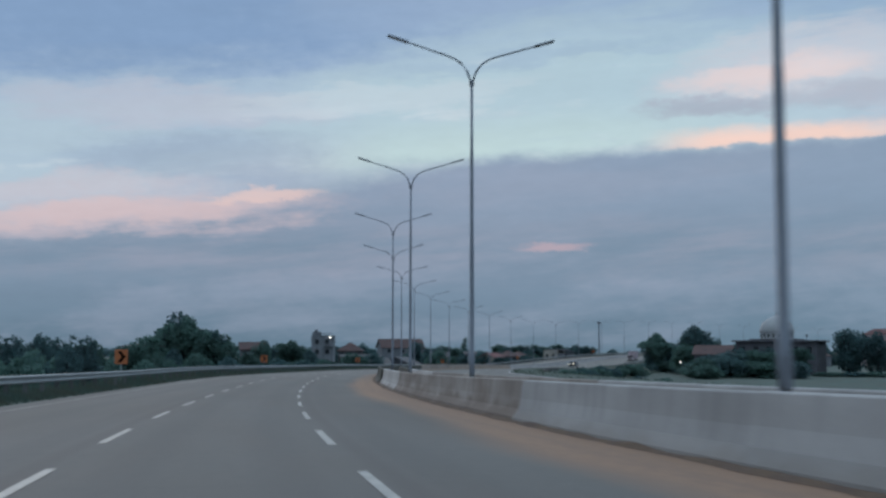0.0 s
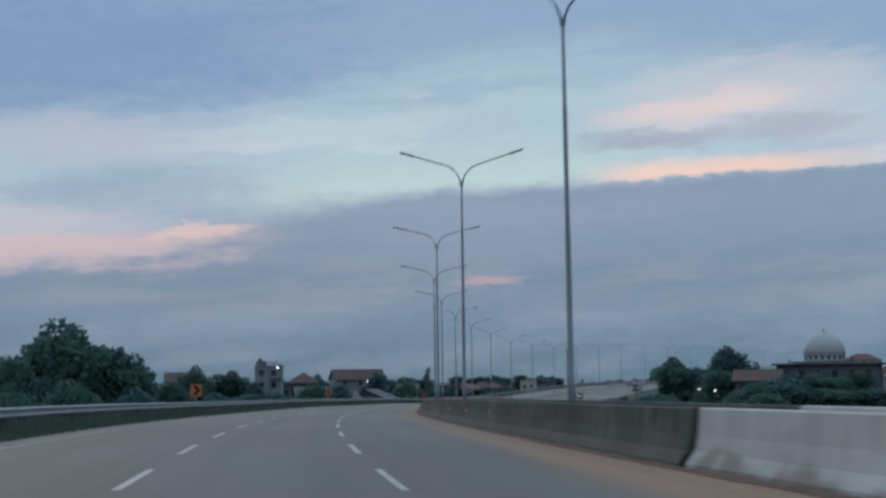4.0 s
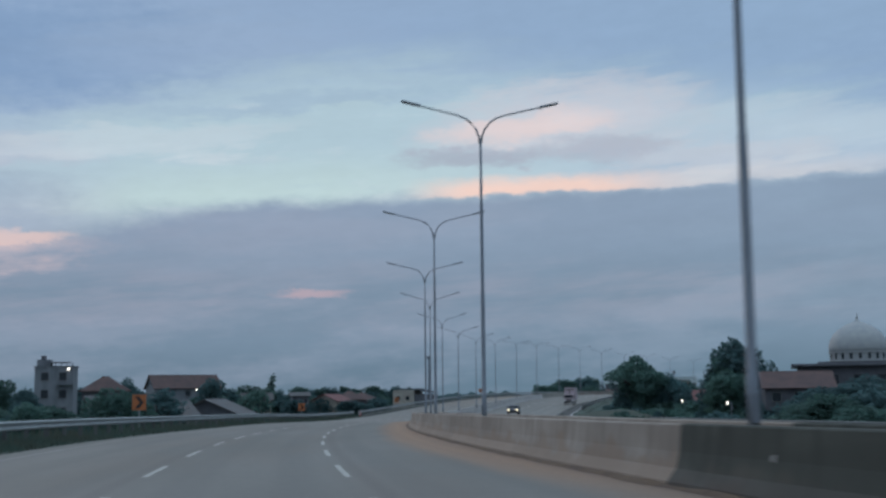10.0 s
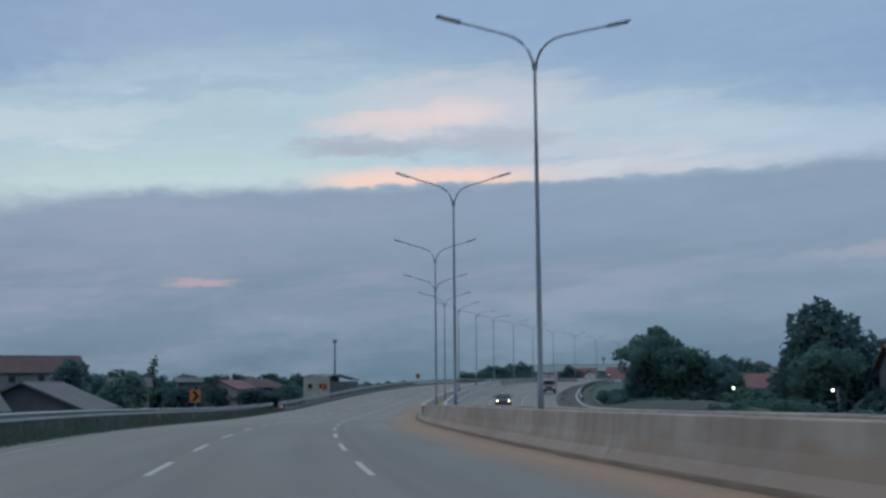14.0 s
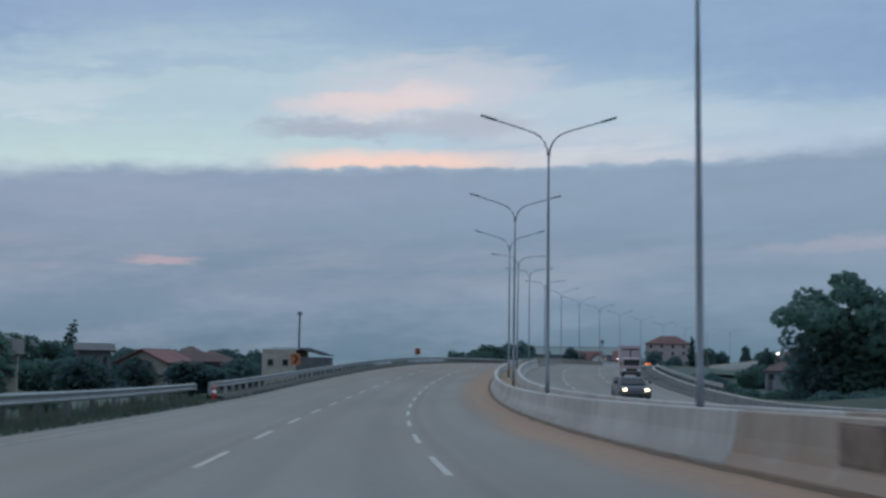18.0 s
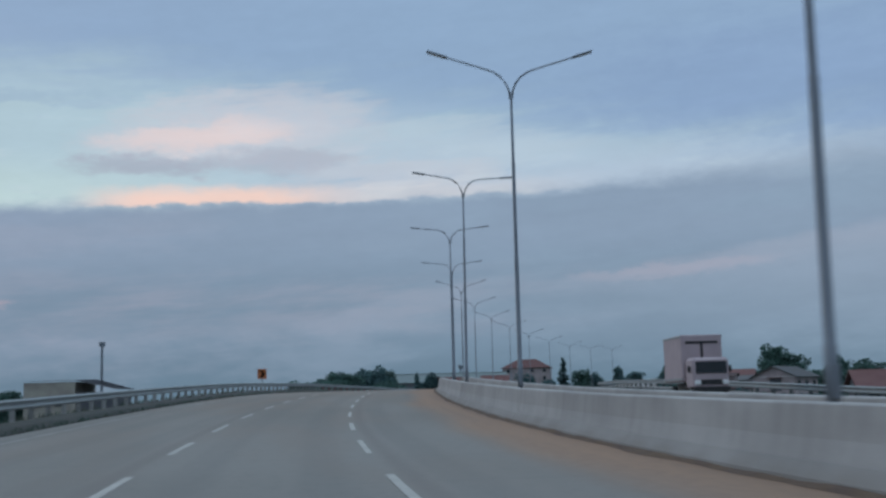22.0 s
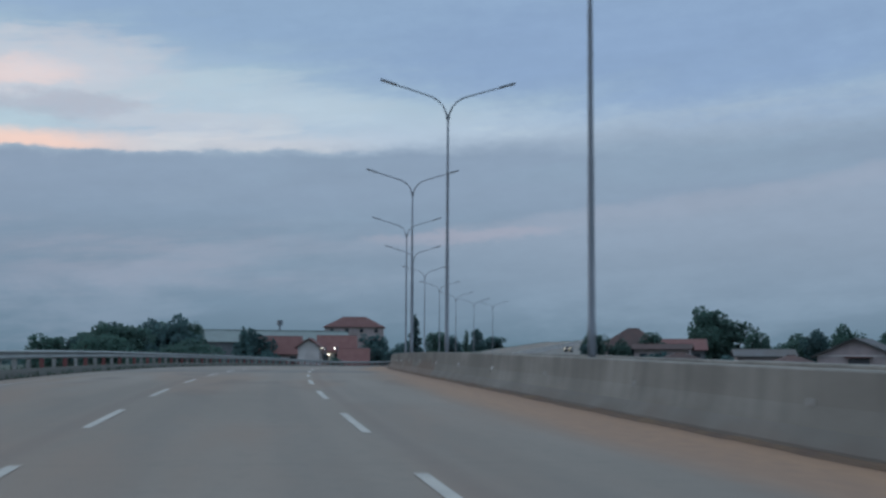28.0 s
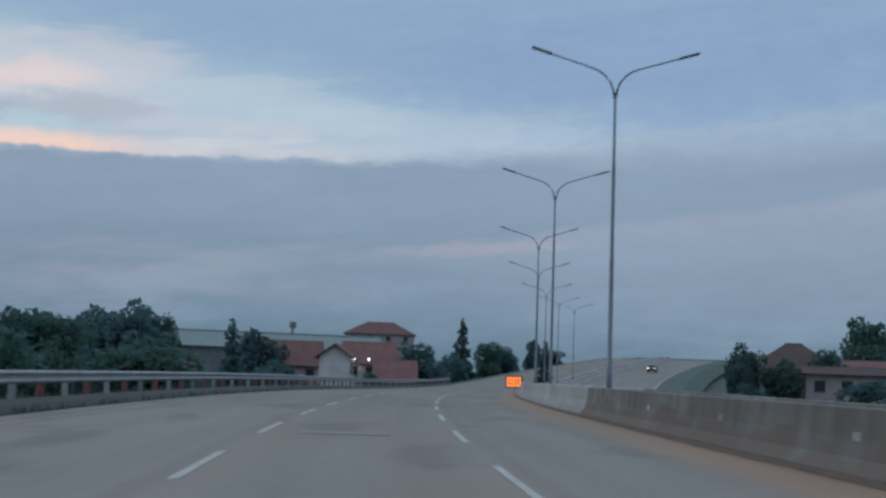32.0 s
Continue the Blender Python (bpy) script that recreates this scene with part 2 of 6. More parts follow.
    blend = mix(step(el, 22.0, 55.0), c2.outputs[2], mix(0.15, high.outputs[0], top.outputs[0]))
    bg = nd("ShaderNodeBackground")
    lk(blend, bg.inputs[0])
    bg.inputs[1].default_value = 1.0
    lk(bg.outputs[0], nd("ShaderNodeOutputWorld").inputs[0])


build_sky()
sun = new("sun", bpy.data.lights.new("sun", "SUN"))
sun.data.energy, sun.data.angle, sun.data.color = 0.25, radians(20), (1.0, 0.85, 0.75)
sun.matrix_world = look((0, 0, 50), Vector((0, 0, 50)) - Vector((-math.sin(radians(SUN_AZ)) * 10, math.cos(radians(SUN_AZ)) * 10, 3.0)))


# ---------------------------------------------------------------- materials
def material(name, colour, rough=0.8, metal=0.0, vary=0.25, scale=2.0, fine=30.0, bump=0.15, tint=None, per_object=0.0, streak=0.0, spec=0.5):
    """A worn surface: two scales of noise between colour and tint, a fine bump, some change from object to object."""
    m = bpy.data.materials.new(name)
    m.use_nodes = True
    nt = m.node_tree
    b = nt.nodes["Principled BSDF"]
    nd, lk = nt.nodes.new, nt.links.new
    tc = nd("ShaderNodeTexCoord")
    src = tc.outputs["Object"]
    if streak:
        mp = nd("ShaderNodeMapping")
        mp.inputs["Scale"].default_value = (1, 1, streak)
        lk(src, mp.inputs[0])
        src = mp.outputs[0]
    n1, n2 = nd("ShaderNodeTexNoise"), nd("ShaderNodeTexNoise")
    for n, s, d in ((n1, scale, 5.0), (n2, fine, 3.0)):
        n.inputs["Scale"].default_value, n.inputs["Detail"].default_value = s, d
        lk(src, n.inputs["Vector"])
    tint = tint or tuple(c * (1 - vary) for c in colour)
    mx = nd("ShaderNodeMix")
    mx.data_type = "RGBA"
    ramp = nd("ShaderNodeMapRange")
    ramp.inputs[1].default_value, ramp.inputs[2].default_value = 0.35, 0.65
    lk(n1.outputs[0], ramp.inputs[0])
    lk(ramp.outputs[0], mx.inputs[0])
    mx.inputs[6].default_value, mx.inputs[7].default_value = (*colour, 1), (*tint, 1)
    hsv = nd("ShaderNodeHueSaturation")
    lk(mx.outputs[2], hsv.inputs["Color"])
    val = nd("ShaderNodeMath")
    val.operation = "MULTIPLY_ADD"
    lk(n2.outputs[0], val.inputs[0])
    val.inputs[1].default_value, val.inputs[2].default_value = vary, 1 - vary / 2
    out = val.outputs[0]
    if per_object:
        oi = nd("ShaderNodeObjectInfo")
        k = nd("ShaderNodeMath")
        k.operation = "MULTIPLY_ADD"
        lk(oi.outputs["Random"], k.inputs[0])
        k.inputs[1].default_value, k.inputs[2].default_value = per_object * 2, 1 - per_object
        mu = nd("ShaderNodeMath")
        mu.operation = "MULTIPLY"
        lk(out, mu.inputs[0])
        lk(k.outputs[0], mu.inputs[1])
        out = mu.outputs[0]
    lk(out, hsv.inputs["Value"])
    lk(hsv.outputs[0], b.inputs["Base Color"])
    b.inputs["Roughness"].default_value, b.inputs["Metallic"].default_value = rough, metal
    b.inputs["Specular IOR Level"].default_value = spec
    if bump:
        bp = nd("ShaderNodeBump")
        bp.inputs["Strength"].default_value, bp.inputs["Distance"].default_value = bump, 0.02
        lk(n2.outputs[0], bp.inputs["Height"])
        lk(bp.outputs[0], b.inputs["Normal"])
    return m


def glow(name, colour, strength):
    m = bpy.data.materials.new(name)
    m.use_nodes = True
    b = m.node_tree.nodes["Principled BSDF"]
    b.inputs["Base Color"].default_value = (*colour, 1)
    b.inputs["Emission Color"].default_value = (*colour, 1)
    b.inputs["Emission Strength"].default_value = strength
    return m




def road_material(name, stain_from, stain_to):
    """Worn concrete: long tyre marks, lane joints, cross joints, and earth washed in along one edge. UV: metres across, metres along."""
    m = bpy.data.materials.new(name)
    m.use_nodes = True
    nt = m.node_tree
    b = nt.nodes["Principled BSDF"]
    nd, lk = nt.nodes.new, nt.links.new

    def op(kind, a, b2=0.0, c2=0.0, clamp=False):
        n = nd("ShaderNodeMath")
        n.operation, n.use_clamp = kind, clamp
        for i, v in enumerate((a, b2, c2)):
            if hasattr(v, "is_output"):
                lk(v, n.inputs[i])
            else:
                n.inputs[i].default_value = v
        return n.outputs[0]

    def step(v, lo, hi):
        n = nd("ShaderNodeMapRange")
        n.interpolation_type = "SMOOTHSTEP"
        lk(v, n.inputs[0])
        n.inputs[1].default_value, n.inputs[2].default_value = lo, hi
        return n.outputs[0]

    def mix(fac, a, c):
        n = nd("ShaderNodeMix")
        n.data_type = "RGBA"
        for i, v in ((0, fac), (6, a), (7, c)):
            if hasattr(v, "is_output"):
                lk(v, n.inputs[i])
            else:
                n.inputs[i].default_value = v
        return n.outputs[2]

    uv = nd("ShaderNodeUVMap")
    sp = nd("ShaderNodeSeparateXYZ")
    lk(uv.outputs[0], sp.inputs[0])
    lat, s = sp.outputs[0], sp.outputs[1]

    def fuzz(su, sv, detail):
        cx = nd("ShaderNodeCombineXYZ")
        lk(op("MULTIPLY", lat, su), cx.inputs[0])
        lk(op("MULTIPLY", s, sv), cx.inputs[1])
        n = nd("ShaderNodeTexNoise")
        n.inputs["Scale"].default_value, n.inputs["Detail"].default_value = 1.0, detail
        lk(cx.outputs[0], n.inputs["Vector"])
        return n.outputs[0]

    broad, long, fine, grit = fuzz(0.25, 0.045, 4.0), fuzz(1.6, 0.03, 4.0), fuzz(5.0, 3.0, 4.0), fuzz(40.0, 40.0, 2.0)
    c = mix(step(broad, 0.3, 0.7), (0.17, 0.157, 0.137, 1), (0.206, 0.191, 0.169, 1))
    # tyre tracks, two to a lane, and oily middles
    track = op("ABSOLUTE", op("SUBTRACT", op("FRACT", op("DIVIDE", op("ADD", lat, 1.95), 1.8)), 0.5))
    c = mix(op("MULTIPLY", step(track, 0.3, 0.1), op("MULTIPLY", long, 0.5)), c, (0.126, 0.12, 0.111, 1))
    c = mix(op("MULTIPLY", step(fine, 0.45, 0.75), 0.3), c, (0.131, 0.126, 0.114, 1))
    # brown grime, more of it past the crest, up to the joint of the next pour
    brown = op("MULTIPLY", op("MULTIPLY", step(s, 330.0, 430.0), op("SUBTRACT", 1.0, op("MULTIPLY", step(s, 463.3, 463.7), 0.35))), 1.0 if stain_from < 20 else 0.1)
    grime = op("MULTIPLY", step(fuzz(0.45, 0.07, 5.0), 0.42, 0.68), op("ADD", 0.3, op("MULTIPLY", brown, 0.6)))
    c = mix(grime, c, (0.195, 0.157, 0.128, 1))
    # joints beside the lane lines and across
    for at in (-2.18, 1.92):
        j = op("ABSOLUTE", op("SUBTRACT", op("ADD", lat, op("MULTIPLY", op("SUBTRACT", long, 0.5), 0.12)), at))
        c = mix(op("MULTIPLY", step(j, 0.26, 0.02), 0.34), c, (0.13, 0.107, 0.098, 1))
    x = op("ABSOLUTE", op("SUBTRACT", op("FRACT", op("DIVIDE", s, 5.0)), 0.5))
    c = mix(op("MULTIPLY", step(x, 0.008, 0.002), 0.4), c, (0.12, 0.115, 0.105, 1))
    # darker slabs at first, paler ones on the rise, by distance along the road
    toned = nd("ShaderNodeMix")
    toned.data_type, toned.blend_type = "RGBA", "MULTIPLY"
    toned.inputs[0].default_value = 1.0
    lk(c, toned.inputs[6])
    tone = op("ADD", 0.75, op("MULTIPLY", step(s, 60.0, 140.0), 0.18))
    tone = op("ADD", tone, op("MULTIPLY", step(s, 225.0, 295.0), 0.16))
    tone = op("SUBTRACT", tone, op("MULTIPLY", step(s, 340.0, 372.0), 0.05))
    tone = op("ADD", tone, op("MULTIPLY", op("MULTIPLY", step(s, 440.0, 470.0), step(s, 512.0, 488.0)), 0.1))
    grey = nd("ShaderNodeCombineColor")
    late = op("MULTIPLY", brown, 1.0)
    for i, shift in enumerate((0.09, 0.0, -0.07)):
        lk(op("MULTIPLY", tone, op("ADD", 1.0, op("MULTIPLY", late, shift))), grey.inputs[i])
    lk(grey.outputs[0], toned.inputs[7])
    c = toned.outputs[2]
    # the darker deck just past the joint
    deck = op("MULTIPLY", step(s, 463.3, 463.6), step(s, 478.0, 465.0))
    c = mix(op("MULTIPLY", deck, op("ADD", 0.25, op("MULTIPLY", broad, 0.5))), c, (0.118, 0.115, 0.11, 1))
    # dark rusty blotches past the crest
    blot = op("MULTIPLY", step(fuzz(0.55, 0.16, 6.0), 0.52, 0.66), op("MULTIPLY", step(s, 425.0, 450.0), 0.42 if stain_from < 20 else 0.0))
    c = mix(blot, c, (0.118, 0.093, 0.08, 1))
    # washed-in earth
    e = op("ADD", lat, op("MULTIPLY", op("SUBTRACT", broad, 0.5), 2.0))
    e = op("ADD", e, op("MULTIPLY", op("SUBTRACT", fine, 0.5), 0.7))
    # the earth lies narrower and greyer beside the stained barriers at the start and the end
    lean = op("ADD", op("MULTIPLY", step(s, 70.0, 100.0), step(s, 172.0, 160.0)), op("MULTIPLY", step(s, 448.0, 470.0), 0.5))
    e = op("SUBTRACT", e, op("MULTIPLY", lean, 0.5))
    soil = mix(step(op("ADD", op("MULTIPLY", fine, 0.5), op("MULTIPLY", long, 0.5)), 0.38, 0.62), (0.32, 0.188, 0.113, 1), (0.251, 0.154, 0.101, 1))
    c = mix(op("MULTIPLY", step(e, stain_from, stain_to), op("SUBTRACT", op("ADD", 0.62, op("MULTIPLY", broad, 0.5)), op("MULTIPLY", lean, 0.24)), clamp=True), c, soil)
    hs = nd("ShaderNodeHueSaturation")
    lk(c, hs.inputs["Color"])
    lk(op("ADD", 0.9, op("MULTIPLY", grit, 0.2)), hs.inputs["Value"])
    lk(hs.outputs[0], b.inputs["Base Color"])
    b.inputs["Roughness"].default_value = 0.8
    b.inputs["Specular IOR Level"].default_value = 0.3
    bp = nd("ShaderNodeBump")
    bp.inputs["Strength"].default_value, bp.inputs["Distance"].default_value = 0.15, 0.01
    lk(grit, bp.inputs["Height"])
    lk(bp.outputs[0], b.inputs["Normal"])
    return m


CONCRETE_ROAD = road_material("concrete_road", 3.7, 5.0)
CONCRETE_FAR = road_material("concrete_far", 40.0, 41.0)
PAINT_WORN = material("worn_edge_paint", (0.30, 0.285, 0.25), 0.7, vary=0.45, scale=1.2, fine=9.0, tint=(0.19, 0.18, 0.16))
PAINT_WHITE = material("road_paint", (0.43, 0.40, 0.35), 0.6, vary=0.25, scale=4.0, fine=30.0)
DIRT = material("orange_dirt", (0.30, 0.19, 0.11), 0.95, vary=0.3, scale=0.35, fine=8.0, tint=(0.22, 0.16, 0.11), bump=0.3)
DEBRIS = material("dark_debris", (0.10, 0.066, 0.05), 1.0, vary=0.5, scale=1.5, fine=12.0, tint=(0.14, 0.09, 0.055), bump=0.6)
BARE = material("bare_concrete", (0.45, 0.43, 0.41), 0.85, vary=0.14, scale=0.9, fine=9.0, tint=(0.36, 0.34, 0.32), per_object=0.05, streak=0.3)


def cast_concrete(name, base, worn, streak, mud, mud_top, mud_share, ragged=0.5, patch=0.0):
    """Cast barrier concrete. UV: metres along, metres up. Broad wear, drips from the top, mud splashed up from the
    road; some mixes use the mud tone to dim the foot.
    """
    m = bpy.data.materials.new(name)
    m.use_nodes = True
    nt = m.node_tree
    p = nt.nodes["Principled BSDF"]
    nd, lk = nt.nodes.new, nt.links.new

    def op(kind, a, b2=0.0, clamp=False):
        n = nd("ShaderNodeMath")
        n.operation, n.use_clamp = kind, clamp
        for i, v in enumerate((a, b2)):
            if hasattr(v, "is_output"):
                lk(v, n.inputs[i])
            else:
                n.inputs[i].default_value = v
        return n.outputs[0]

    def step(v, lo, hi):
        n = nd("ShaderNodeMapRange")
        n.interpolation_type = "SMOOTHSTEP"
        lk(v, n.inputs[0])
        n.inputs[1].default_value, n.inputs[2].default_value = lo, hi
        return n.outputs[0]

    def mix(fac, a, c):
        n = nd("ShaderNodeMix")
        n.data_type = "RGBA"
        for i, v in ((0, fac), (6, a), (7, c)):
            if hasattr(v, "is_output"):
                lk(v, n.inputs[i])
            else:
                n.inputs[i].default_value = (*v, 1)
        return n.outputs[2]

    uv, sp = nd("ShaderNodeUVMap"), nd("ShaderNodeSeparateXYZ")
    lk(uv.outputs[0], sp.inputs[0])
    s, up = sp.outputs[0], sp.outputs[1]

    def fuzz(su, sv, detail, seed):
        cx, n = nd("ShaderNodeCombineXYZ"), nd("ShaderNodeTexNoise")
        lk(op("MULTIPLY", s, su), cx.inputs[0])
        lk(op("MULTIPLY", up, sv), cx.inputs[1])
        cx.inputs[2].default_value = seed
        n.inputs["Scale"].default_value, n.inputs["Detail"].default_value = 1.0, detail
        lk(cx.outputs[0], n.inputs["Vector"])
        return n.outputs[0]

    broad, drip, fine = fuzz(0.35, 0.9, 4.0, 1.0), fuzz(2.6, 0.35, 4.0, 5.0), fuzz(14.0, 14.0, 4.0, 9.0)
    splash, slab = fuzz(0.8, 1.3, 6.0, 13.0), fuzz(0.16, 0.1, 1.0, 21.0)
    c = mix(step(broad, 0.35, 0.65), base, worn)
    c = mix(op("MULTIPLY", step(op("ADD", drip, op("MULTIPLY", up, 0.08)), 0.5, 0.72), streak), c, tuple(v * 0.55 for v in worn))
    c = mix(op("MULTIPLY", step(slab, 0.5, 0.62), patch), c, tuple(v * 0.7 for v in worn))
    edge = op("ADD", up, op("MULTIPLY", op("SUBTRACT", splash, 0.5), ragged * 2.0))
    edge = op("ADD", edge, op("MULTIPLY", op("SUBTRACT", drip, 0.5), ragged * 0.15))
    c = mix(op("MULTIPLY", step(edge, mud_top + 0.12, mud_top - 0.16), mud_share), c, mud)
    hs, oi = nd("ShaderNodeHueSaturation"), nd("ShaderNodeObjectInfo")
    lk(c, hs.inputs["Color"])
    lk(op("ADD", op("ADD", 0.86, op("MULTIPLY", fine, 0.16)), op("MULTIPLY", oi.outputs["Random"], 0.12)), hs.inputs["Value"])
    lk(hs.outputs[0], p.inputs["Base Color"])
    p.inputs["Roughness"].default_value = 0.88
    p.inputs["Specular IOR Level"].default_value = 0.3
    bp = nd("ShaderNodeBump")
    bp.inputs["Strength"].default_value, bp.inputs["Distance"].default_value = 0.25, 0.012
    lk(fine, bp.inputs["Height"])
    lk(bp.outputs[0], p.inputs["Normal"])
    return m


# PALE's mud tone only dims the foot's slope, which catches more sky light
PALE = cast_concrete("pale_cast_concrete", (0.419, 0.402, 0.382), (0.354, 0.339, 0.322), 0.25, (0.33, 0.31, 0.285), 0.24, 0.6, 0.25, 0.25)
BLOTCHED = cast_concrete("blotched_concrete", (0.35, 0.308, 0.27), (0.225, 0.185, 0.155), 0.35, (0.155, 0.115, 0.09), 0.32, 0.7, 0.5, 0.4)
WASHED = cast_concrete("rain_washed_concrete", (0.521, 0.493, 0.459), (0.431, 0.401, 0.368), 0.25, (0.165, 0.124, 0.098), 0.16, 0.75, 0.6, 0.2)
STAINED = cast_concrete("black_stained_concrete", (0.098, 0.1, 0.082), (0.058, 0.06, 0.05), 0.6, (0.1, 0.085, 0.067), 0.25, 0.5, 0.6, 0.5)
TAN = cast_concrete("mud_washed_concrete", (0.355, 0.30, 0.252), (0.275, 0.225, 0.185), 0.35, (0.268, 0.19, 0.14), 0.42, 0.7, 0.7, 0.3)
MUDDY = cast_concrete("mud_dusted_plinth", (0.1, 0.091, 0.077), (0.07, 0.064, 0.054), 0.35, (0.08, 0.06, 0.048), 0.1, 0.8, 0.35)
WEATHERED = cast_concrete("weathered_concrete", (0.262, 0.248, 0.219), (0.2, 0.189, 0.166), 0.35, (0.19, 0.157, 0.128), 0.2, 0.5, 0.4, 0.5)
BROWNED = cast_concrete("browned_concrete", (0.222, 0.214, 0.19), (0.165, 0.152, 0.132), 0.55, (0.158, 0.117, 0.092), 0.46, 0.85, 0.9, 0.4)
# feet painted darker than their walls, to offset sky light on the slope
PALE_FOOT_DIMMED = cast_concrete("pale_foot_dimmed", (0.319, 0.299, 0.277), (0.269, 0.252, 0.233), 0.15, (0.225, 0.2, 0.175), 0.16, 0.6, 0.35, 0.2)
GREY_FOOT_DIMMED = cast_concrete("grey_foot_dimmed", (0.205, 0.19, 0.167), (0.16, 0.148, 0.129), 0.2, (0.15, 0.122, 0.1), 0.16, 0.6, 0.4, 0.3)
STEEL = material("galvanised_steel", (0.31, 0.33, 0.325), 0.6, 0.35, vary=0.15, scale=1.5, fine=20.0, bump=0.05)
POST = material("post_steel", (0.29, 0.285, 0.27), 0.7, 0.2, vary=0.25, scale=3.0, fine=20.0, per_object=0.25)
POST_DARK = material("dull_post_steel", (0.12, 0.125, 0.12), 0.8, 0.1, vary=0.25, scale=3.0, fine=20.0, per_object=0.25)
POST_RED = material("red_post_paint", (0.23, 0.075, 0.07), 0.6, vary=0.25, scale=3.0, fine=20.0)
PATCH_BROWN = material("brown_patch_coat", (0.21, 0.16, 0.125), 0.9, 0.0, vary=0.35, scale=3.0, fine=20.0, tint=(0.14, 0.105, 0.085))
POLE = material("grey_painted_steel", (0.19, 0.21, 0.235), 0.5, 0.3, vary=0.15, scale=1.0, fine=15.0, bump=0.03)
LENS = material("lamp_glass", (0.5, 0.5, 0.48), 0.2, vary=0.1, scale=5.0)
EARTH_DARK = material("dark_bare_shoulder", (0.072, 0.066, 0.062), 0.95, vary=0.35, scale=0.8, fine=9.0, tint=(0.055, 0.054, 0.05), bump=0.4)
GRASS_BANK = material("rough_bank_grass", (0.026, 0.046, 0.03), 1.0, vary=0.55, scale=0.6, fine=7.0, tint=(0.042, 0.046, 0.03), bump=0.8)
GRASS = material("grass", (0.062, 0.10, 0.078), 0.95, vary=0.45, scale=0.25, fine=6.0, tint=(0.066, 0.074, 0.055), bump=0.6)
BLADE = material("grass_blades", (0.085, 0.125, 0.10), 0.9, vary=0.4, scale=0.4, fine=3.0, tint=(0.105, 0.115, 0.088), bump=0)
# leaf colours lifted paler and bluer, with distance haze mixed into them
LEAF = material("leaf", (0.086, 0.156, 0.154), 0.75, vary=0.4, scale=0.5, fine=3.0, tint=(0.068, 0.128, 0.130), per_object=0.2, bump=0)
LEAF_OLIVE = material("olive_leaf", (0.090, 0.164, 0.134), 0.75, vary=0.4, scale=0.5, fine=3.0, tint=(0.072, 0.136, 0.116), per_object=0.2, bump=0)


def let_light_through(m, share):
    """Thin leaves: part of the light comes through from behind."""
    nt = m.node_tree
    b = nt.nodes["Principled BSDF"]
    tr, mx = nt.nodes.new("ShaderNodeBsdfTranslucent"), nt.nodes.new("ShaderNodeMixShader")
    nt.links.new(b.inputs["Base Color"].links[0].from_socket, tr.inputs[0])
    mx.inputs[0].default_value = share
    nt.links.new(b.outputs[0], mx.inputs[1])
    nt.links.new(tr.outputs[0], mx.inputs[2])
    nt.links.new(mx.outputs[0], nt.nodes["Material Output"].inputs[0])


for m in (LEAF, LEAF_OLIVE, BLADE):
    let_light_through(m, 0.55)
BARK = material("bark", (0.05, 0.042, 0.036), 0.95, vary=0.4, scale=2.0, fine=12.0, bump=0.5)
ORANGE = material("orange_sign_sheet", (0.46, 0.14, 0.045), 0.5, vary=0.15, scale=6.0, fine=30.0, bump=0)
BLACK = material("black_sheet", (0.02, 0.02, 0.02), 0.6, vary=0.2, bump=0)
CONE = material("red_plastic", (0.55, 0.06, 0.05), 0.5, vary=0.15, scale=6.0, bump=0)
REFLECT = material("reflector_white", (0.8, 0.8, 0.78), 0.3, vary=0.05, bump=0)
# red tiles dulled a little in the colour itself, for distance haze
TILE_RED = material("red_roof_tiles", (0.168, 0.078, 0.07), 0.85, vary=0.3, scale=0.8, fine=6.0, tint=(0.14, 0.06, 0.055), per_object=0.15)
TILE_BROWN = material("brown_roof_tiles", (0.105, 0.062, 0.055), 0.9, vary=0.3, scale=0.8, fine=6.0, tint=(0.075, 0.05, 0.047), per_object=0.2)
TIN = material("grey_tin_roof", (0.088, 0.088, 0.09), 0.75, 0.0, vary=0.25, scale=0.8, fine=6.0, tint=(0.075, 0.066, 0.06), per_object=0.15)
DARK_SHEET = material("dark_sheet_roof", (0.05, 0.056, 0.068), 0.85, vary=0.25, scale=0.8, fine=6.0)
TIN_GREEN = material("grey_green_roof", (0.17, 0.21, 0.20), 0.7, 0.1, vary=0.15, scale=0.5, fine=4.0, tint=(0.15, 0.18, 0.175))
PLASTER = material("grey_plaster", (0.20, 0.21, 0.22), 0.9, vary=0.2, scale=0.8, fine=8.0, tint=(0.14, 0.15, 0.16), per_object=0.1, streak=0.4)
CREAM = material("cream_plaster", (0.40, 0.36, 0.30), 0.9, vary=0.15, scale=0.8, fine=8.0, tint=(0.32, 0.28, 0.24), per_object=0.1)
PINK = material("pinkish_plaster", (0.40, 0.32, 0.31), 0.9, vary=0.25, scale=0.8, fine=8.0, tint=(0.30, 0.25, 0.24), per_object=0.1)
WHITEWALL = material("whitewashed_wall", (0.62, 0.57, 0.55), 0.9, vary=0.12, scale=0.8, fine=8.0, tint=(0.52, 0.47, 0.45))
DARKWALL = material("dark_wall", (0.13, 0.127, 0.137), 0.9, vary=0.3, scale=0.8, fine=8.0, tint=(0.095, 0.095, 0.104), per_object=0.2)
DOME = material("pale_dome_tiles", (0.36, 0.36, 0.345), 0.6, vary=0.12, scale=1.2, fine=8.0, tint=(0.30, 0.31, 0.31))
PANE = material("dark_window_glass", (0.025, 0.03, 0.035), 0.15, vary=0.2, bump=0)
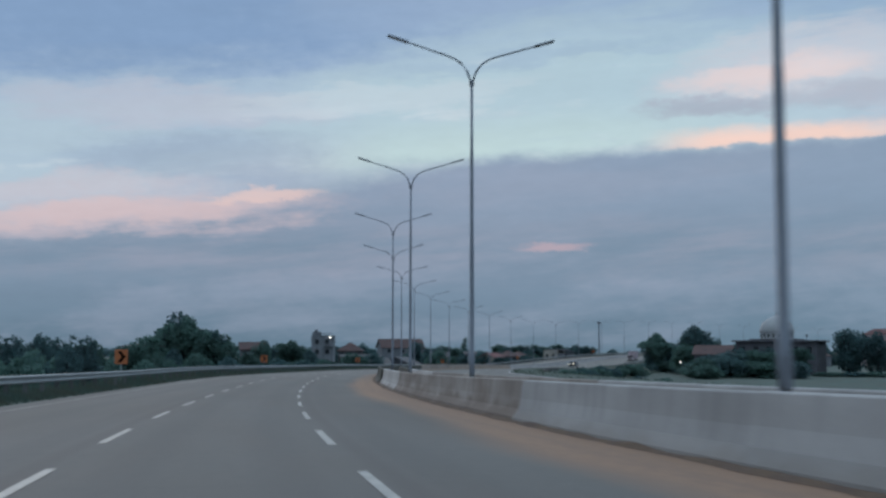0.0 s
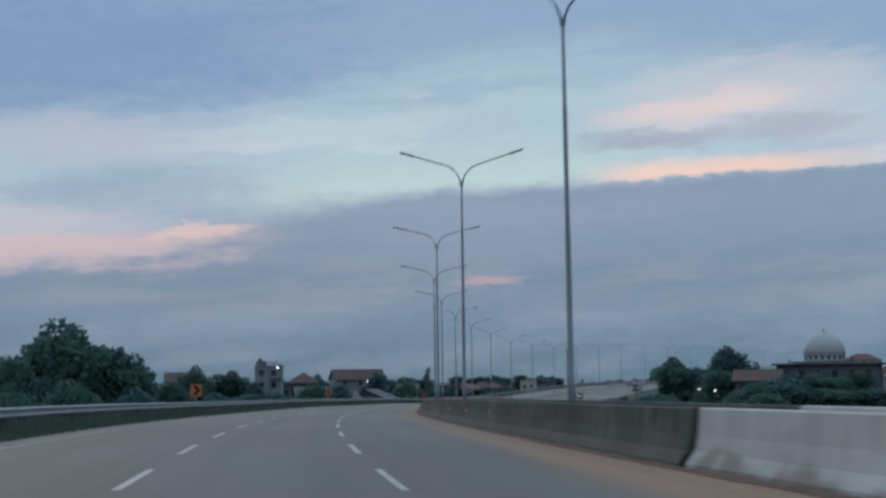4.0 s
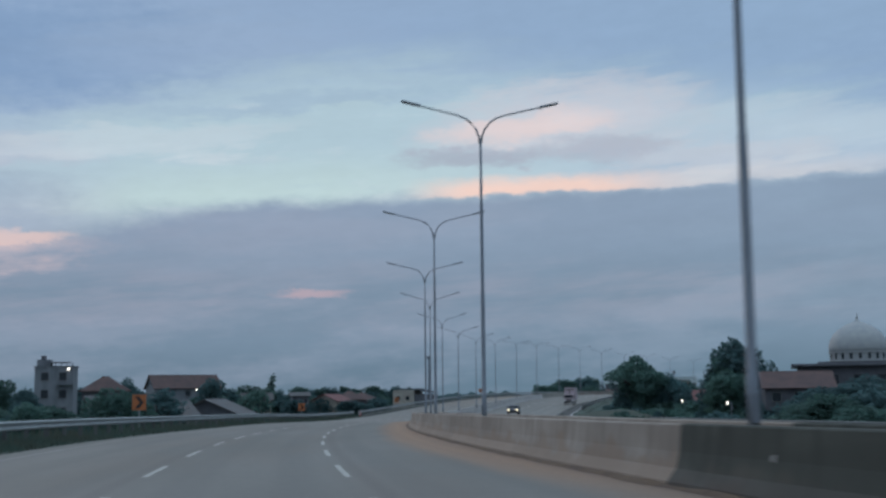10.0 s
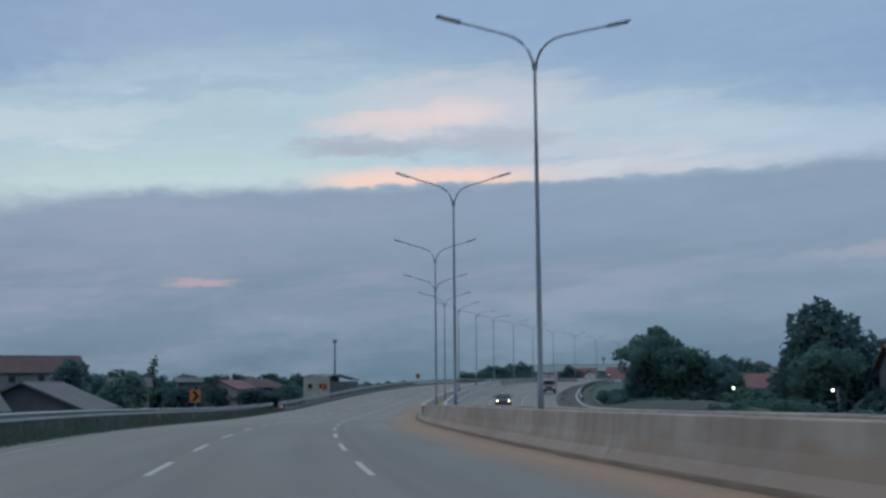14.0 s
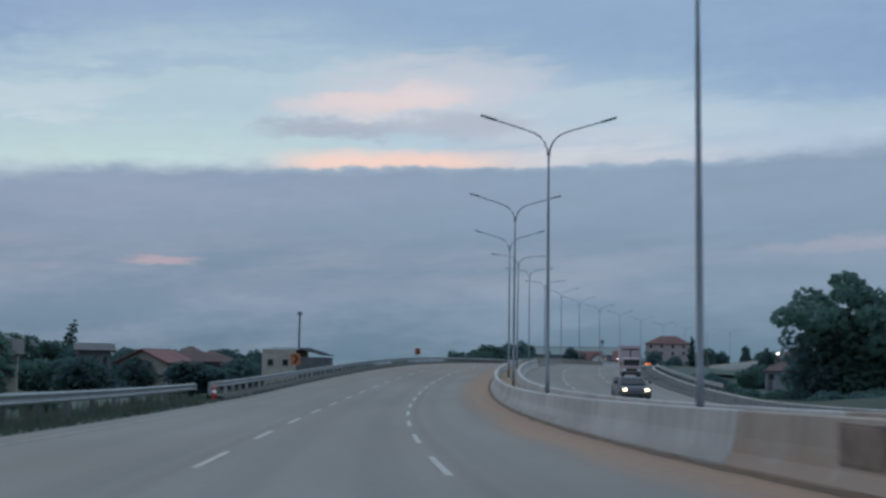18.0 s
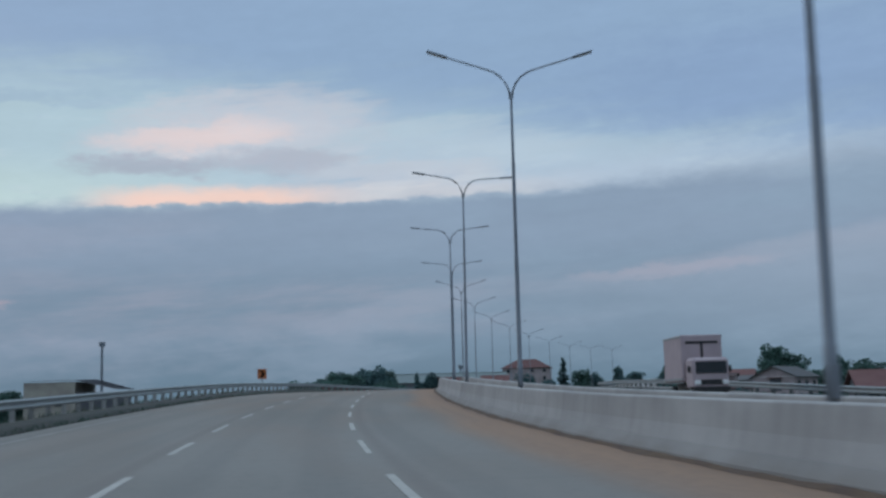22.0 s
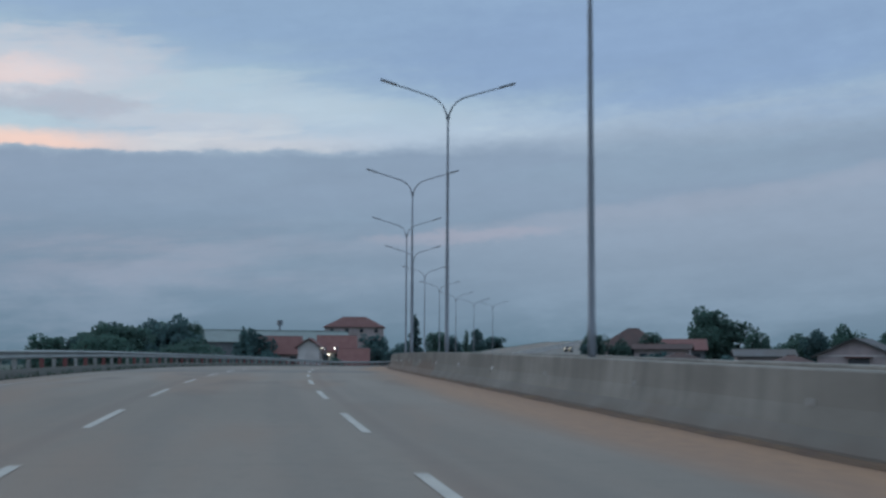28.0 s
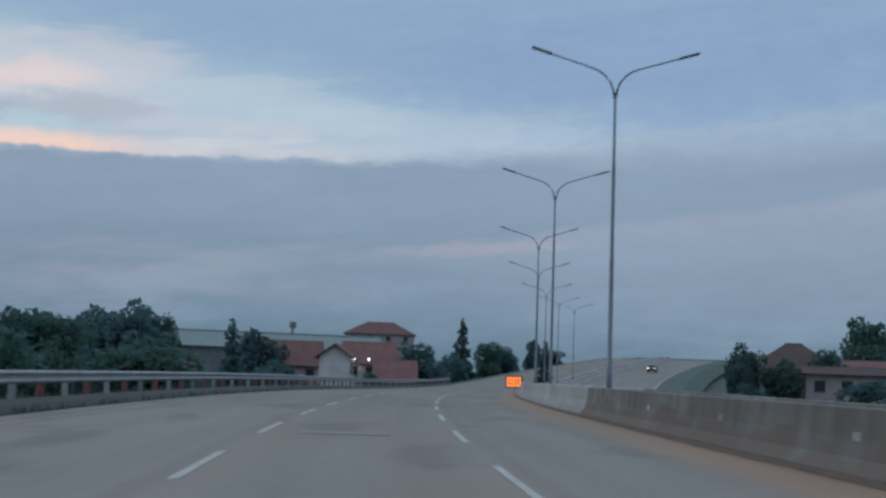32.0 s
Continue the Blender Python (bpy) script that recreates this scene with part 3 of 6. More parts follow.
FRAME = material("window_frame_paint", (0.13, 0.125, 0.12), 0.6, vary=0.15, bump=0)
CAR_DARK = material("dark_car_paint", (0.05, 0.05, 0.06), 0.3, 0.3, vary=0.05, bump=0)
TRUCK_PINK = material("faded_truck_panel", (0.42, 0.33, 0.34), 0.6, vary=0.12, scale=1.0, bump=0)
TYRE = material("tyre_rubber", (0.02, 0.02, 0.02), 0.9, vary=0.2, bump=0.1)
LAMP_WHITE = glow("white_lamp", (1.0, 0.95, 0.85), 5.0)
LAMP_WARM = glow("warm_headlamp", (1.0, 0.86, 0.55), 3.5)
LAMP_ORANGE = glow("orange_lamp", (1.0, 0.25, 0.06), 1.5)


# ---------------------------------------------------------------- small builders
def mesh_of(name, bm, mat, smooth=False):
    me = bpy.data.meshes.new(name)
    if smooth:
        for f in bm.faces:
            f.smooth = True
    bm.to_mesh(me)
    bm.free()
    for m in mat if isinstance(mat, (list, tuple)) else [mat]:
        me.materials.append(m)
    return me


def part(name, bm, mat, parent=None, label="", m=None, smooth=False):
    """One mesh object, from a bmesh or from mesh data that is shared, under a thing or a part."""
    ob = new(name, bm if isinstance(bm, bpy.types.Mesh) else mesh_of(name, bm, mat, smooth))
    ob.parent = parent
    if m is not None:
        ob.matrix_basis = m
    return tagged(ob, label)


def thing(name, m, label, category, group="", kind=""):
    ob = new(name)
    ob.empty_display_size = 0.3
    ob.matrix_basis = m
    return tagged(ob, label, category, group, kind)


def box(bm, x0, x1, y0, y1, z0, z1, m=None):
    vs = [bm.verts.new((x, y, z)) for x in (x0, x1) for y in (y0, y1) for z in (z0, z1)]
    fs = [(0, 1, 3, 2), (4, 6, 7, 5), (0, 4, 5, 1), (2, 3, 7, 6), (0, 2, 6, 4), (1, 5, 7, 3)]
    for f in fs:
        bm.faces.new([vs[i] for i in f])
    if m is not None:
        bmesh.ops.transform(bm, matrix=m, verts=vs)
    return bm


def boxed(*a, bevel=0.0):
    bm = box(bmesh.new(), *a)
    if bevel:
        bmesh.ops.bevel(bm, geom=bm.edges[:], offset=bevel, segments=1, affect="EDGES")
    bmesh.ops.recalc_face_normals(bm, faces=bm.faces[:])
    return bm


def tube(bm, pts, radii, sides=8, cap=True):
    rings = []
    for i, q in enumerate(pts):
        a = pts[max(i - 1, 0)]
        b = pts[min(i + 1, len(pts) - 1)]
        d = (Vector(b) - Vector(a)).normalized()
        e = d.orthogonal().normalized() if abs(d.z) < 0.95 else Vector((1, 0, 0))
        e = (e - d * e.dot(d)).normalized()
        g = d.cross(e)
        rings.append([bm.verts.new(Vector(q) + (e * math.cos(t) + g * math.sin(t)) * radii[i]) for t in (2 * math.pi * k / sides for k in range(sides))])
    for r0, r1 in zip(rings, rings[1:]):
        for k in range(sides):
            bm.faces.new((r0[k], r0[(k + 1) % sides], r1[(k + 1) % sides], r1[k]))
    if cap:
        bm.faces.new(rings[0][::-1])
        bm.faces.new(rings[-1])
    return bm


def strip(name, prof, s0, s1, mat, ds=4.0, closed=False, label="", parent=None, metres=False):
    """Sweeps a profile of (lat, up) points along the road."""
    n = max(2, int(round((s1 - s0) / ds)) + 1)
    vs, fs = [], []
    k = len(prof)
    for i in range(n):
        s = s0 + (s1 - s0) * i / (n - 1)
        vs += [tuple(on(s, a, b)) for a, b in prof]
    m = k if closed else k - 1
    for i in range(n - 1):
        for j in range(m):
            a, b = i * k + j, i * k + (j + 1) % k
            fs.append((a, b, b + k, a + k))
    if closed:
        fs += [tuple(range(k))[::-1], tuple(range((n - 1) * k, n * k))]
    me = bpy.data.meshes.new(name)
    me.from_pydata(vs, [], fs)
    me.materials.append(mat)
    me.update()
    if metres:
        layer = me.uv_layers.new(name="metres")
        flat = [(s0 + (s1 - s0) * i / (n - 1), b) for i in range(n) for a, b in prof]
        layer.data.foreach_set("uv", [v for q in me.loops for v in flat[q.vertex_index]])
    bm = bmesh.new()
    bm.from_mesh(me)
    bmesh.ops.recalc_face_normals(bm, faces=bm.faces[:])
    bm.to_mesh(me)
    bm.free()
    ob = new(name, me)
    ob.parent = parent
    return tagged(ob, label)


# ---------------------------------------------------------------- ground and road
S0, S1 = -56.0, 800.0


def ground_height(x, y):
    d2 = (RXY[:, 0] - x) ** 2 + (RXY[:, 1] - y) ** 2
    j = int(np.argmin(d2))
    off = Vector((x, y, 0)) - Vector((RP[j].x, RP[j].y, 0))
    lat = off.dot(RN[j])
    far = max(0.0, (lat - 22.5) if lat > 0 else (-lat - 8.6))
    low = -4.6
    base = RP[j].z - 0.35 - fall(j * STEP - 60, lat)
    end = max(0.0, math.sqrt(d2[j]) - abs(lat)) 
    z = max(base - far * 0.45, low) if far > 0 else base
    return z + (0.25 * noise.noise((x * 0.06, y * 0.06, 0)) if far > 3 else 0.0)


def build_ground():
    xs = [-4200, -2000, -1000, -500, -300, -220] + [-160 + 5 * i for i in range(110)] + [400, 450, 550, 750, 1200, 2200, 4500]
    ys = [-3000, -1500, -600, -250, -120] + [-70 + 5 * i for i in range(160)] + [740, 800, 900, 1100, 1500, 2500, 4500]
    vs = [(x, y, ground_height(x, y)) for y in ys for x in xs]
    w = len(xs)
    fs = [(j * w + i, j * w + i + 1, (j + 1) * w + i + 1, (j + 1) * w + i) for j in range(len(ys) - 1) for i in range(w - 1)]
    me = bpy.data.meshes.new("ground")
    me.from_pydata(vs, [], fs)
    me.materials.append(GRASS)
    me.polygons.foreach_set("use_smooth", [True] * len(me.polygons))
    tagged(new("ground", me), "dark green grassy land falling away beside the highway", "ground", kind="structure")


build_ground()
def ribbon(name, lat0, lat1, s0, s1, up, mat, ds=2.0, rows=2, thick=0.3):
    """A strip of road surface with its thickness, and a UV map in metres (across, along)."""
    n = int(round((s1 - s0) / ds)) + 1
    vs, fs, uvs = [], [], []
    lats = [lat0 + (lat1 - lat0) * j / rows for j in range(rows + 1)]
    prof = [(lat0, up - thick)] + [(a, up) for a in lats] + [(lat1, up - thick)]
    k = len(prof)
    for i in range(n):
        s = s0 + (s1 - s0) * i / (n - 1)
        for a, z in prof:
            vs.append(tuple(on(s, a, z)))
            uvs.append((a, s))
    for i in range(n - 1):
        for j in range(k - 1):
            fs.append((i * k + j, i * k + j + 1, (i + 1) * k + j + 1, (i + 1) * k + j))
    me = bpy.data.meshes.new(name)
    me.from_pydata(vs, [], fs)
    layer = me.uv_layers.new(name="metres")
    idx = np.zeros(len(me.loops), dtype=np.int32)
    me.loops.foreach_get("vertex_index", idx)
    layer.data.foreach_set("uv", np.array(uvs, dtype=np.float32)[idx].ravel())
    me.materials.append(mat)
    me.update()
    return new(name, me)


ROAD_L, ROAD_R = -7.3, 6.15
FAR_L, FAR_R = 8.35, 19.8
road = tagged(ribbon("road", ROAD_L, ROAD_R, S0, S1, 0.0, CONCRETE_ROAD, rows=6), "grey worn concrete carriageway with orange earth along its barrier", "road", kind="structure")
road_far = tagged(ribbon("road", FAR_L, FAR_R, S0, S1, 0.0, CONCRETE_FAR, rows=4), "grey concrete carriageway for oncoming traffic", "road", kind="structure")
tagged(strip("median", [(6.5, -0.3), (6.5, 0.3), (8.0, 0.3), (8.0, -0.3)], S0, S1, DIRT), "strip of earth between the two concrete barriers", "median", kind="structure")
tagged(strip("verge", [(ROAD_L, -0.3), (ROAD_L, -0.03), (-7.7, 0.03), (-8.6, 0.0), (-9.6, -0.45)], S0, S1, GRASS), "dark grassy verge under the guard rail", "verge", kind="structure")
tagged(strip("verge", [(FAR_R, -0.3), (FAR_R, -0.02), (20.5, 0.10), (22.0, 0.22), (24.0, 0.15), (26.5, -1.2)], S0, S1, GRASS), "dark grassy verge sloping down past the far carriageway", "verge", kind="structure")
for s0, s1, lat in ((S0, 262.0, 19.82), (262.0, 486.0, 22.3), (486.0, S1, 19.82)):
    tagged(strip("kerb", [(lat, -0.3), (lat, 0.06 if lat < 20 else 0.32), (lat + 0.18, 0.07 if lat < 20 else 0.33), (lat + 0.18, -0.3)], s0, s1, BARE), "pale concrete kerb along the far verge", "kerb", kind="structure")
tagged(strip("earth_shoulder", [(19.82, -0.2), (19.85, 0.05), (20.5, 0.13), (22.0, 0.25), (22.29, 0.26), (22.29, -0.2)], 262.0, 486.0, EARTH_DARK, 3.0), "dark bare shoulder beside the far carriageway", "shoulder", kind="structure")



def grass_bank(s0, s1, lat, high):
    """A rough grassy mound along the outside of the far carriageway, tapering out at both ends."""
    prof = [(0.0, -0.15), (1.0, 0.28), (2.6, 0.6), (4.6, 0.9), (7.0, 1.0), (9.0, 0.7), (12.0, -1.6)]
    vs, fs, n = [], [], int((s1 - s0) / 2.0)
    for i in range(n + 1):
        at = s0 + (s1 - s0) * i / n
        k = min(1.0, (at - s0) / 22.0, (s1 - at) / 22.0)
        k = k * k * (3 - 2 * k)
        for a, b in prof:
            rough = 0.12 * noise.noise((at * 0.45, a * 0.9, 4.0)) if b > 0 else 0.0
            vs.append(tuple(on(at, lat + a + rough, (b * k * high if b > 0 else b) + rough)))
    w = len(prof)
    for i in range(n):
        for q in range(w - 1):
            c = i * w + q
            fs.append((c, c + 1, c + w + 1, c + w))
    me = bpy.data.meshes.new("grass_bank")
    me.from_pydata(vs, [], fs)
    me.materials.append(GRASS_BANK)
    me.polygons.foreach_set("use_smooth", [True] * len(me.polygons))
    tagged(new("grass_bank", me), "dark green grassy bank past the far carriageway", "grass bank", kind="structure")


grass_bank(282.0, 348.0, 22.4, 0.95)
# low dark strip that hides the feet of the guard rail's posts
BANK = material("dark_bank_earth", (0.062, 0.058, 0.05), 0.95, vary=0.4, scale=1.2, fine=9.0, tint=(0.045, 0.05, 0.042), bump=0.5)
tagged(strip("earth_bank", [(-7.36, -0.1), (-7.42, 0.04), (-7.62, 0.17), (-7.95, 0.24), (-8.3, 0.22), (-8.6, -0.1)], 322.0, 640.0, BANK, 2.0), "low bank of dark earth in front of the guard rail", "earth bank", kind="structure")

# ---------------------------------------------------------------- road marks
marks = thing("lane_marking", Matrix.Identity(4), "broken white lane lines painted on the concrete", "road marking", kind="structure")
# shifts from an even beat that fit the lane dashes to the camera's view (metres along the road, shift)
DASH_FIT = ((90, 125, 151, 180, 216, 273, 330, 384, 429, 458, 486), (0.1, 1.1, 0.0, 0.3, 0.1, 1.5, 1.2, 1.1, 0.6, 0.9, 0.7))
for lat, first_s in ((-1.94, 12.75), (1.63, 11.7)):
    n = int((560 - first_s) / 9.25) + 1
    for i in range(-6, n):
        s = first_s + 9.25 * i
        s += float(np.interp(s, DASH_FIT[0], DASH_FIT[1]))
        bm = bmesh.new()
        w = 0.06 + random.uniform(-0.006, 0.006)
        l0, l1 = 2.15 + random.uniform(-0.12, 0.12), 2.15 + random.uniform(-0.12, 0.12)
        q = [on(s - l0, lat - w, 0.006), on(s - l0, lat + w, 0.006), on(s, lat + w, 0.006), on(s + l1, lat + w, 0.006), on(s + l1, lat - w, 0.006), on(s, lat - w, 0.006)]
        vs = [bm.verts.new(v) for v in q]
        bm.faces.new((vs[0], vs[1], vs[2], vs[5]))
        bm.faces.new((vs[5], vs[2], vs[3], vs[4]))
        part("dash", bm, PAINT_WHITE, marks)
tagged(strip("edge_line", [(-6.42, 0.006), (-6.30, 0.006)], S0, S1, PAINT_WORN), "worn solid white line along the road's edge", "road marking", kind="structure")
for lat in (12.0, 15.7):
    far_marks = thing("lane_marking", Matrix.Identity(4), "broken white lane lines on the far carriageway", "road marking", kind="structure")
    for i in range(64):
        s = -30 + 9.25 * i
        strip("dash", [(lat - 0.06, 0.006), (lat + 0.06, 0.006)], s, s + 4.0, PAINT_WHITE, 2.0, parent=far_marks)
tagged(strip("road_patch", [(-1.3, 0.008), (0.4, 0.008)], 492.6, 493.4, material("dark_patch", (0.25, 0.235, 0.215), 0.9, vary=0.3, scale=0.8, fine=8.0)), "dark narrow repair across the lanes", "road patch", kind="structure")

# ---------------------------------------------------------------- lamp posts
LAMP_D, LAMP_S1, LAMP_LAT, FORK = 24.759, 39.873, 7.3, 10.84
SHIFT = [-0.02, 0.14, 0.02, 0.46, 0.52, 0.07, -0.96, 0.02, 0.08, -0.61, -0.14, -0.32, 0.27, 0.23, 0.57, 0.19, -0.83, 0.24, 0.21, 0.04, 0.68, -0.03, -0.4]


def lamp_post(rise):
    t = thing("street_lamp", Matrix.Identity(4), "tall grey steel street lamp with two swept arms", "street lamp", "street lamps along the median")
    part("pole", tube(bmesh.new(), [(0, 0, 0.3), (0, 0, 1.6), (0, 0, 1.62), (0, 0, 5.2), (0, 0, 5.24), (0, 0, 8.4), (0, 0, 8.44), (0, 0, FORK)], [0.094, 0.09, 0.078, 0.072, 0.063, 0.058, 0.05, 0.046], 12), POLE, t, smooth=True)
    part("base_plate", boxed(-0.2, 0.2, -0.2, 0.2, 0.3, 0.33, bevel=0.005), POLE, t)
    part("service_door", boxed(-0.06, 0.06, -0.128, -0.1, 0.9, 1.35, bevel=0.008), POLE, t)
    for bx, by in ((-0.15, -0.15), (0.15, -0.15), (-0.15, 0.15), (0.15, 0.15)):
        part("bolt", tube(bmesh.new(), [(bx, by, 0.33), (bx, by, 0.38)], [0.02, 0.02], 6), STEEL, t)
    end = rise + 0.2
    slope = (end - 1.02) / (2.88 - 0.8)
    for sx in (-1, 1):
        pts = [(sx * x, 0, FORK - 0.2 + z) for x, z in ((0.03, 0), (0.06, 0.26), (0.17, 0.54), (0.36, 0.78), (0.58, 0.93), (0.85, 1.02 + 0.05 * slope), (1.3, 1.02 + 0.5 * slope), (2.2, 1.02 + 1.4 * slope))]
        part("arm", tube(bmesh.new(), pts, [0.038, 0.038, 0.036, 0.034, 0.032, 0.03, 0.029, 0.028], 8), POLE, t, smooth=True)
        m = Matrix.Translation((sx * 2.52, 0, FORK - 0.2 + 1.02 + 1.72 * slope)) @ Matrix.Rotation(-sx * math.atan(slope), 4, "Y")
        head = part("lamp_head", boxed(-0.36, 0.36, -0.11, 0.11, -0.03, 0.04, bevel=0.02), POLE, t, m=m)
        part("lens", boxed(-0.28, 0.28, -0.085, 0.085, -0.036, -0.028), LENS, head, "dull unlit lamp glass")
    return t


KINDS = {r: lamp_post(r) for r in (1.46, 1.32, 1.04)}
used = set()
LEAN = {4: (0.0, -9), 15: (0.45, 17), 13: (0.2, 5)}
for k in range(0, 27):
    r = 1.32 if 5 <= k <= 9 else 1.04 if 15 <= k <= 17 else 1.46
    m = along(LAMP_S1 + (k - 1) * LAMP_D + (SHIFT[k] if k < len(SHIFT) else 0), LAMP_LAT)
    m = m @ Matrix.Rotation(radians(LEAN.get(k, (0, 0))[0]), 4, "Y") @ Matrix.Rotation(radians(LEAN.get(k, (0, 0))[1]), 4, "Z")
    if r in used:
        copy_thing(KINDS[r], m)
    else:
        used.add(r)
        KINDS[r].matrix_basis = m


# ---------------------------------------------------------------- concrete barriers
SECTION = 6.22
NEAR = [(6.0, -0.05), (6.02, 0.08), (6.16, 0.26), (6.22, 0.5), (6.26, 0.88), (6.28, 0.9), (6.5, 0.9), (6.52, 0.88), (6.6, 0.2), (6.62, -0.05)]
FAR_B = [(14.5 - a, b) for a, b in NEAR]


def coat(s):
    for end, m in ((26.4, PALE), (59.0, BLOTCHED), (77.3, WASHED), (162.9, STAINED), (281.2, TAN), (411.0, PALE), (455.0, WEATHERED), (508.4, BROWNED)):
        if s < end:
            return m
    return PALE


PLINTH = {PALE: PALE_FOOT_DIMMED, BLOTCHED: BLOTCHED, WASHED: WASHED, STAINED: MUDDY, TAN: TAN, WEATHERED: GREY_FOOT_DIMMED, BROWNED: BROWNED}


def barrier(prof, label):
    t = thing("median_barrier", Matrix.Identity(4), label, "concrete barrier", "median barriers")
    cuts = [26.4, 59.0, 77.3, 162.9, 281.2, 411.0, 455.0, 508.4, S1]
    s = S0
    for c in cuts:
        n = max(1, round((c - s) / SECTION))
        for i in range(n):
            a, b = s + (c - s) * i / n + 0.004, s + (c - s) * (i + 1) / n - 0.004
            h = random.uniform(-0.006, 0.006)
            o = random.uniform(-0.004, 0.004) + (0.12 if 26.4 < (a + b) / 2 < 77.3 and prof is NEAR else 0.0)
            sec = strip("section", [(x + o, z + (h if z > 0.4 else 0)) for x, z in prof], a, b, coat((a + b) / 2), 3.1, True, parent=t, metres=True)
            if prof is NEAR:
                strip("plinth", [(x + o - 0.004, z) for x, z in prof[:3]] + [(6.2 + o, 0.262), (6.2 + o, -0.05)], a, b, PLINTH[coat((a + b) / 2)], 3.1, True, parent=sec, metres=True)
        s = c
    return t


barrier(NEAR, "long concrete median barrier of cast sections, stained and dusty")
barrier(FAR_B, "concrete barrier along the far carriageway behind the lamp posts")


def debris():
    """A low uneven ridge of dirt along the foot of the barrier."""
    vs, fs = [], []
    s, i = S0, 0
    while s < 600:
        w = 0.07 + 0.15 * max(0, noise.noise((s * 0.35, 3.0, 0)) + 0.2) + 0.05 * random.random()
        h = 0.015 + 0.05 * max(0, noise.noise((s * 0.6, 9.0, 0)) + 0.3)
        for a, z in ((6.02, h + 0.02), (6.0 - w * 0.45, h), (6.0 - w, 0.004)):
            vs.append(tuple(on(s, a, z)))
        if i:
            for j in (0, 1):
                k = (i - 1) * 3 + j
                fs.append((k, k + 1, k + 4, k + 3))
        i += 1
        s += 0.5
    me = bpy.data.meshes.new("debris")
    me.from_pydata(vs, [], fs)
    me.materials.append(DEBRIS)
    tagged(new("debris", me), "dark ridge of dirt and rubbish along the barrier's foot", "debris", kind="stuff")


debris()
plate = bmesh.new()
box(plate, -0.012, 0.012, -0.038, 0.038, -0.042, 0.042)
PLATE = mesh_of("reflector", plate, material("dusty_reflector", (0.42, 0.42, 0.4), 0.4, vary=0.3, scale=20.0, bump=0, per_object=0.3))
plate = bmesh.new()
box(plate, -0.012, 0.012, -0.046, 0.046, -0.058, 0.058)
PALE_PLATE = mesh_of("reflector", plate, material("pale_reflector", (0.62, 0.62, 0.6), 0.4, vary=0.3, scale=20.0, bump=0, per_object=0.3))
for a, b in ((97.0, 161.0), (386.0, 520.0)):
    s = a
    while s < b:
        ob = new("barrier_reflector", PLATE if s < 440 else PALE_PLATE)
        ob.matrix_basis = along(s, 6.215, 0.53) @ Matrix.Rotation(radians(8), 4, "Y")
        tagged(ob, "small white reflector fixed to the barrier's face", "reflector", "reflectors on the barrier")
        s += 6.25

# thin raised panel added to show a brown stain on the barrier
panel = thing("repair_panel", along(276.3, 6.2, 0.33), "thin brown panel added for a stain on the barrier's face", "repair panel")
part("mortar", boxed(-0.035, 0.06, -0.62, 0.62, 0.0, 0.46, bevel=0.012), PATCH_BROWN, panel)
part("rim", boxed(-0.028, 0.06, -0.66, 0.66, -0.04, 0.5, bevel=0.01), PATCH_BROWN, panel)

# ---------------------------------------------------------------- guard rails
W_BEAM = [(0.0, 0.0), (0.05, 0.02), (0.075, 0.06), (0.05, 0.10), (0.0, 0.13), (0.0, 0.18), (0.05, 0.21), (0.075, 0.25), (0.05, 0.29), (0.0, 0.31)]


def guard_rail(lat, side, low, s0, s1, gap, label, striped=1e9, coat_of=None, skin=None):
    t = thing("guard_rail", Matrix.Identity(4), label, "guard rail", "guard rails")
    s = s0
    while s < s1 - 0.5:
        e = min(s + 12.6, s1)
        strip("beam", [(lat + side * x, low + z) for x, z in W_BEAM], s, e - 0.01, skin or STEEL, 4.2, parent=t)
        s = e
    post = boxed(-0.075, 0.075, -0.06, 0.06, -0.6, low + 0.28, bevel=0.01)
    pm = mesh_of("post", post, coat_of or POST)
    pr = mesh_of("post", boxed(-0.075, 0.075, -0.09, 0.09, -0.6, low + 0.28, bevel=0.01), POST_RED)
    s, i = s0 + 0.6, 0
    while s < s1:
        red = s > striped and i % 2
        q = part("post", pr if red else pm, None, t, m=along(s, lat - side * 0.12))
        i += 1
        s += gap
    return t


for s, way in ((318.0, 1), (322.0, -1)):
    t = thing("rail_end", along(s, -8.2, 0.57), "curled galvanised end piece of the guard rail", "guard rail end", "rail ends")
    bm = bmesh.new()
    tube(bm, [(0.04, 0, 0), (0.04, 0, 0.31)], [0.09, 0.09], 12)
    part("curl", bm, STEEL, t, m=Matrix.Translation((0, way * 0.07, 0)), smooth=False)
guard_rail(-8.2, 1, 0.57, S0, 318.0, 2.9, "long galvanised steel guard rail on short dull posts", coat_of=POST_DARK)
guard_rail(-8.2, 1, 0.57, 322.0, 640.0, 2.15, "galvanised guard rail with pale and red posts", 455.0)
guard_rail(22.9, -1, 0.55, 352.0, 470.0, 2.9, "steel guard rail along the far carriageway's outer edge", coat_of=POST_DARK)
guard_rail(24.6, -1, 0.06, 150.0, 240.0, 2.9, "low dull steel guard rail beyond the far carriageway", coat_of=POST_DARK, skin=POST_DARK)

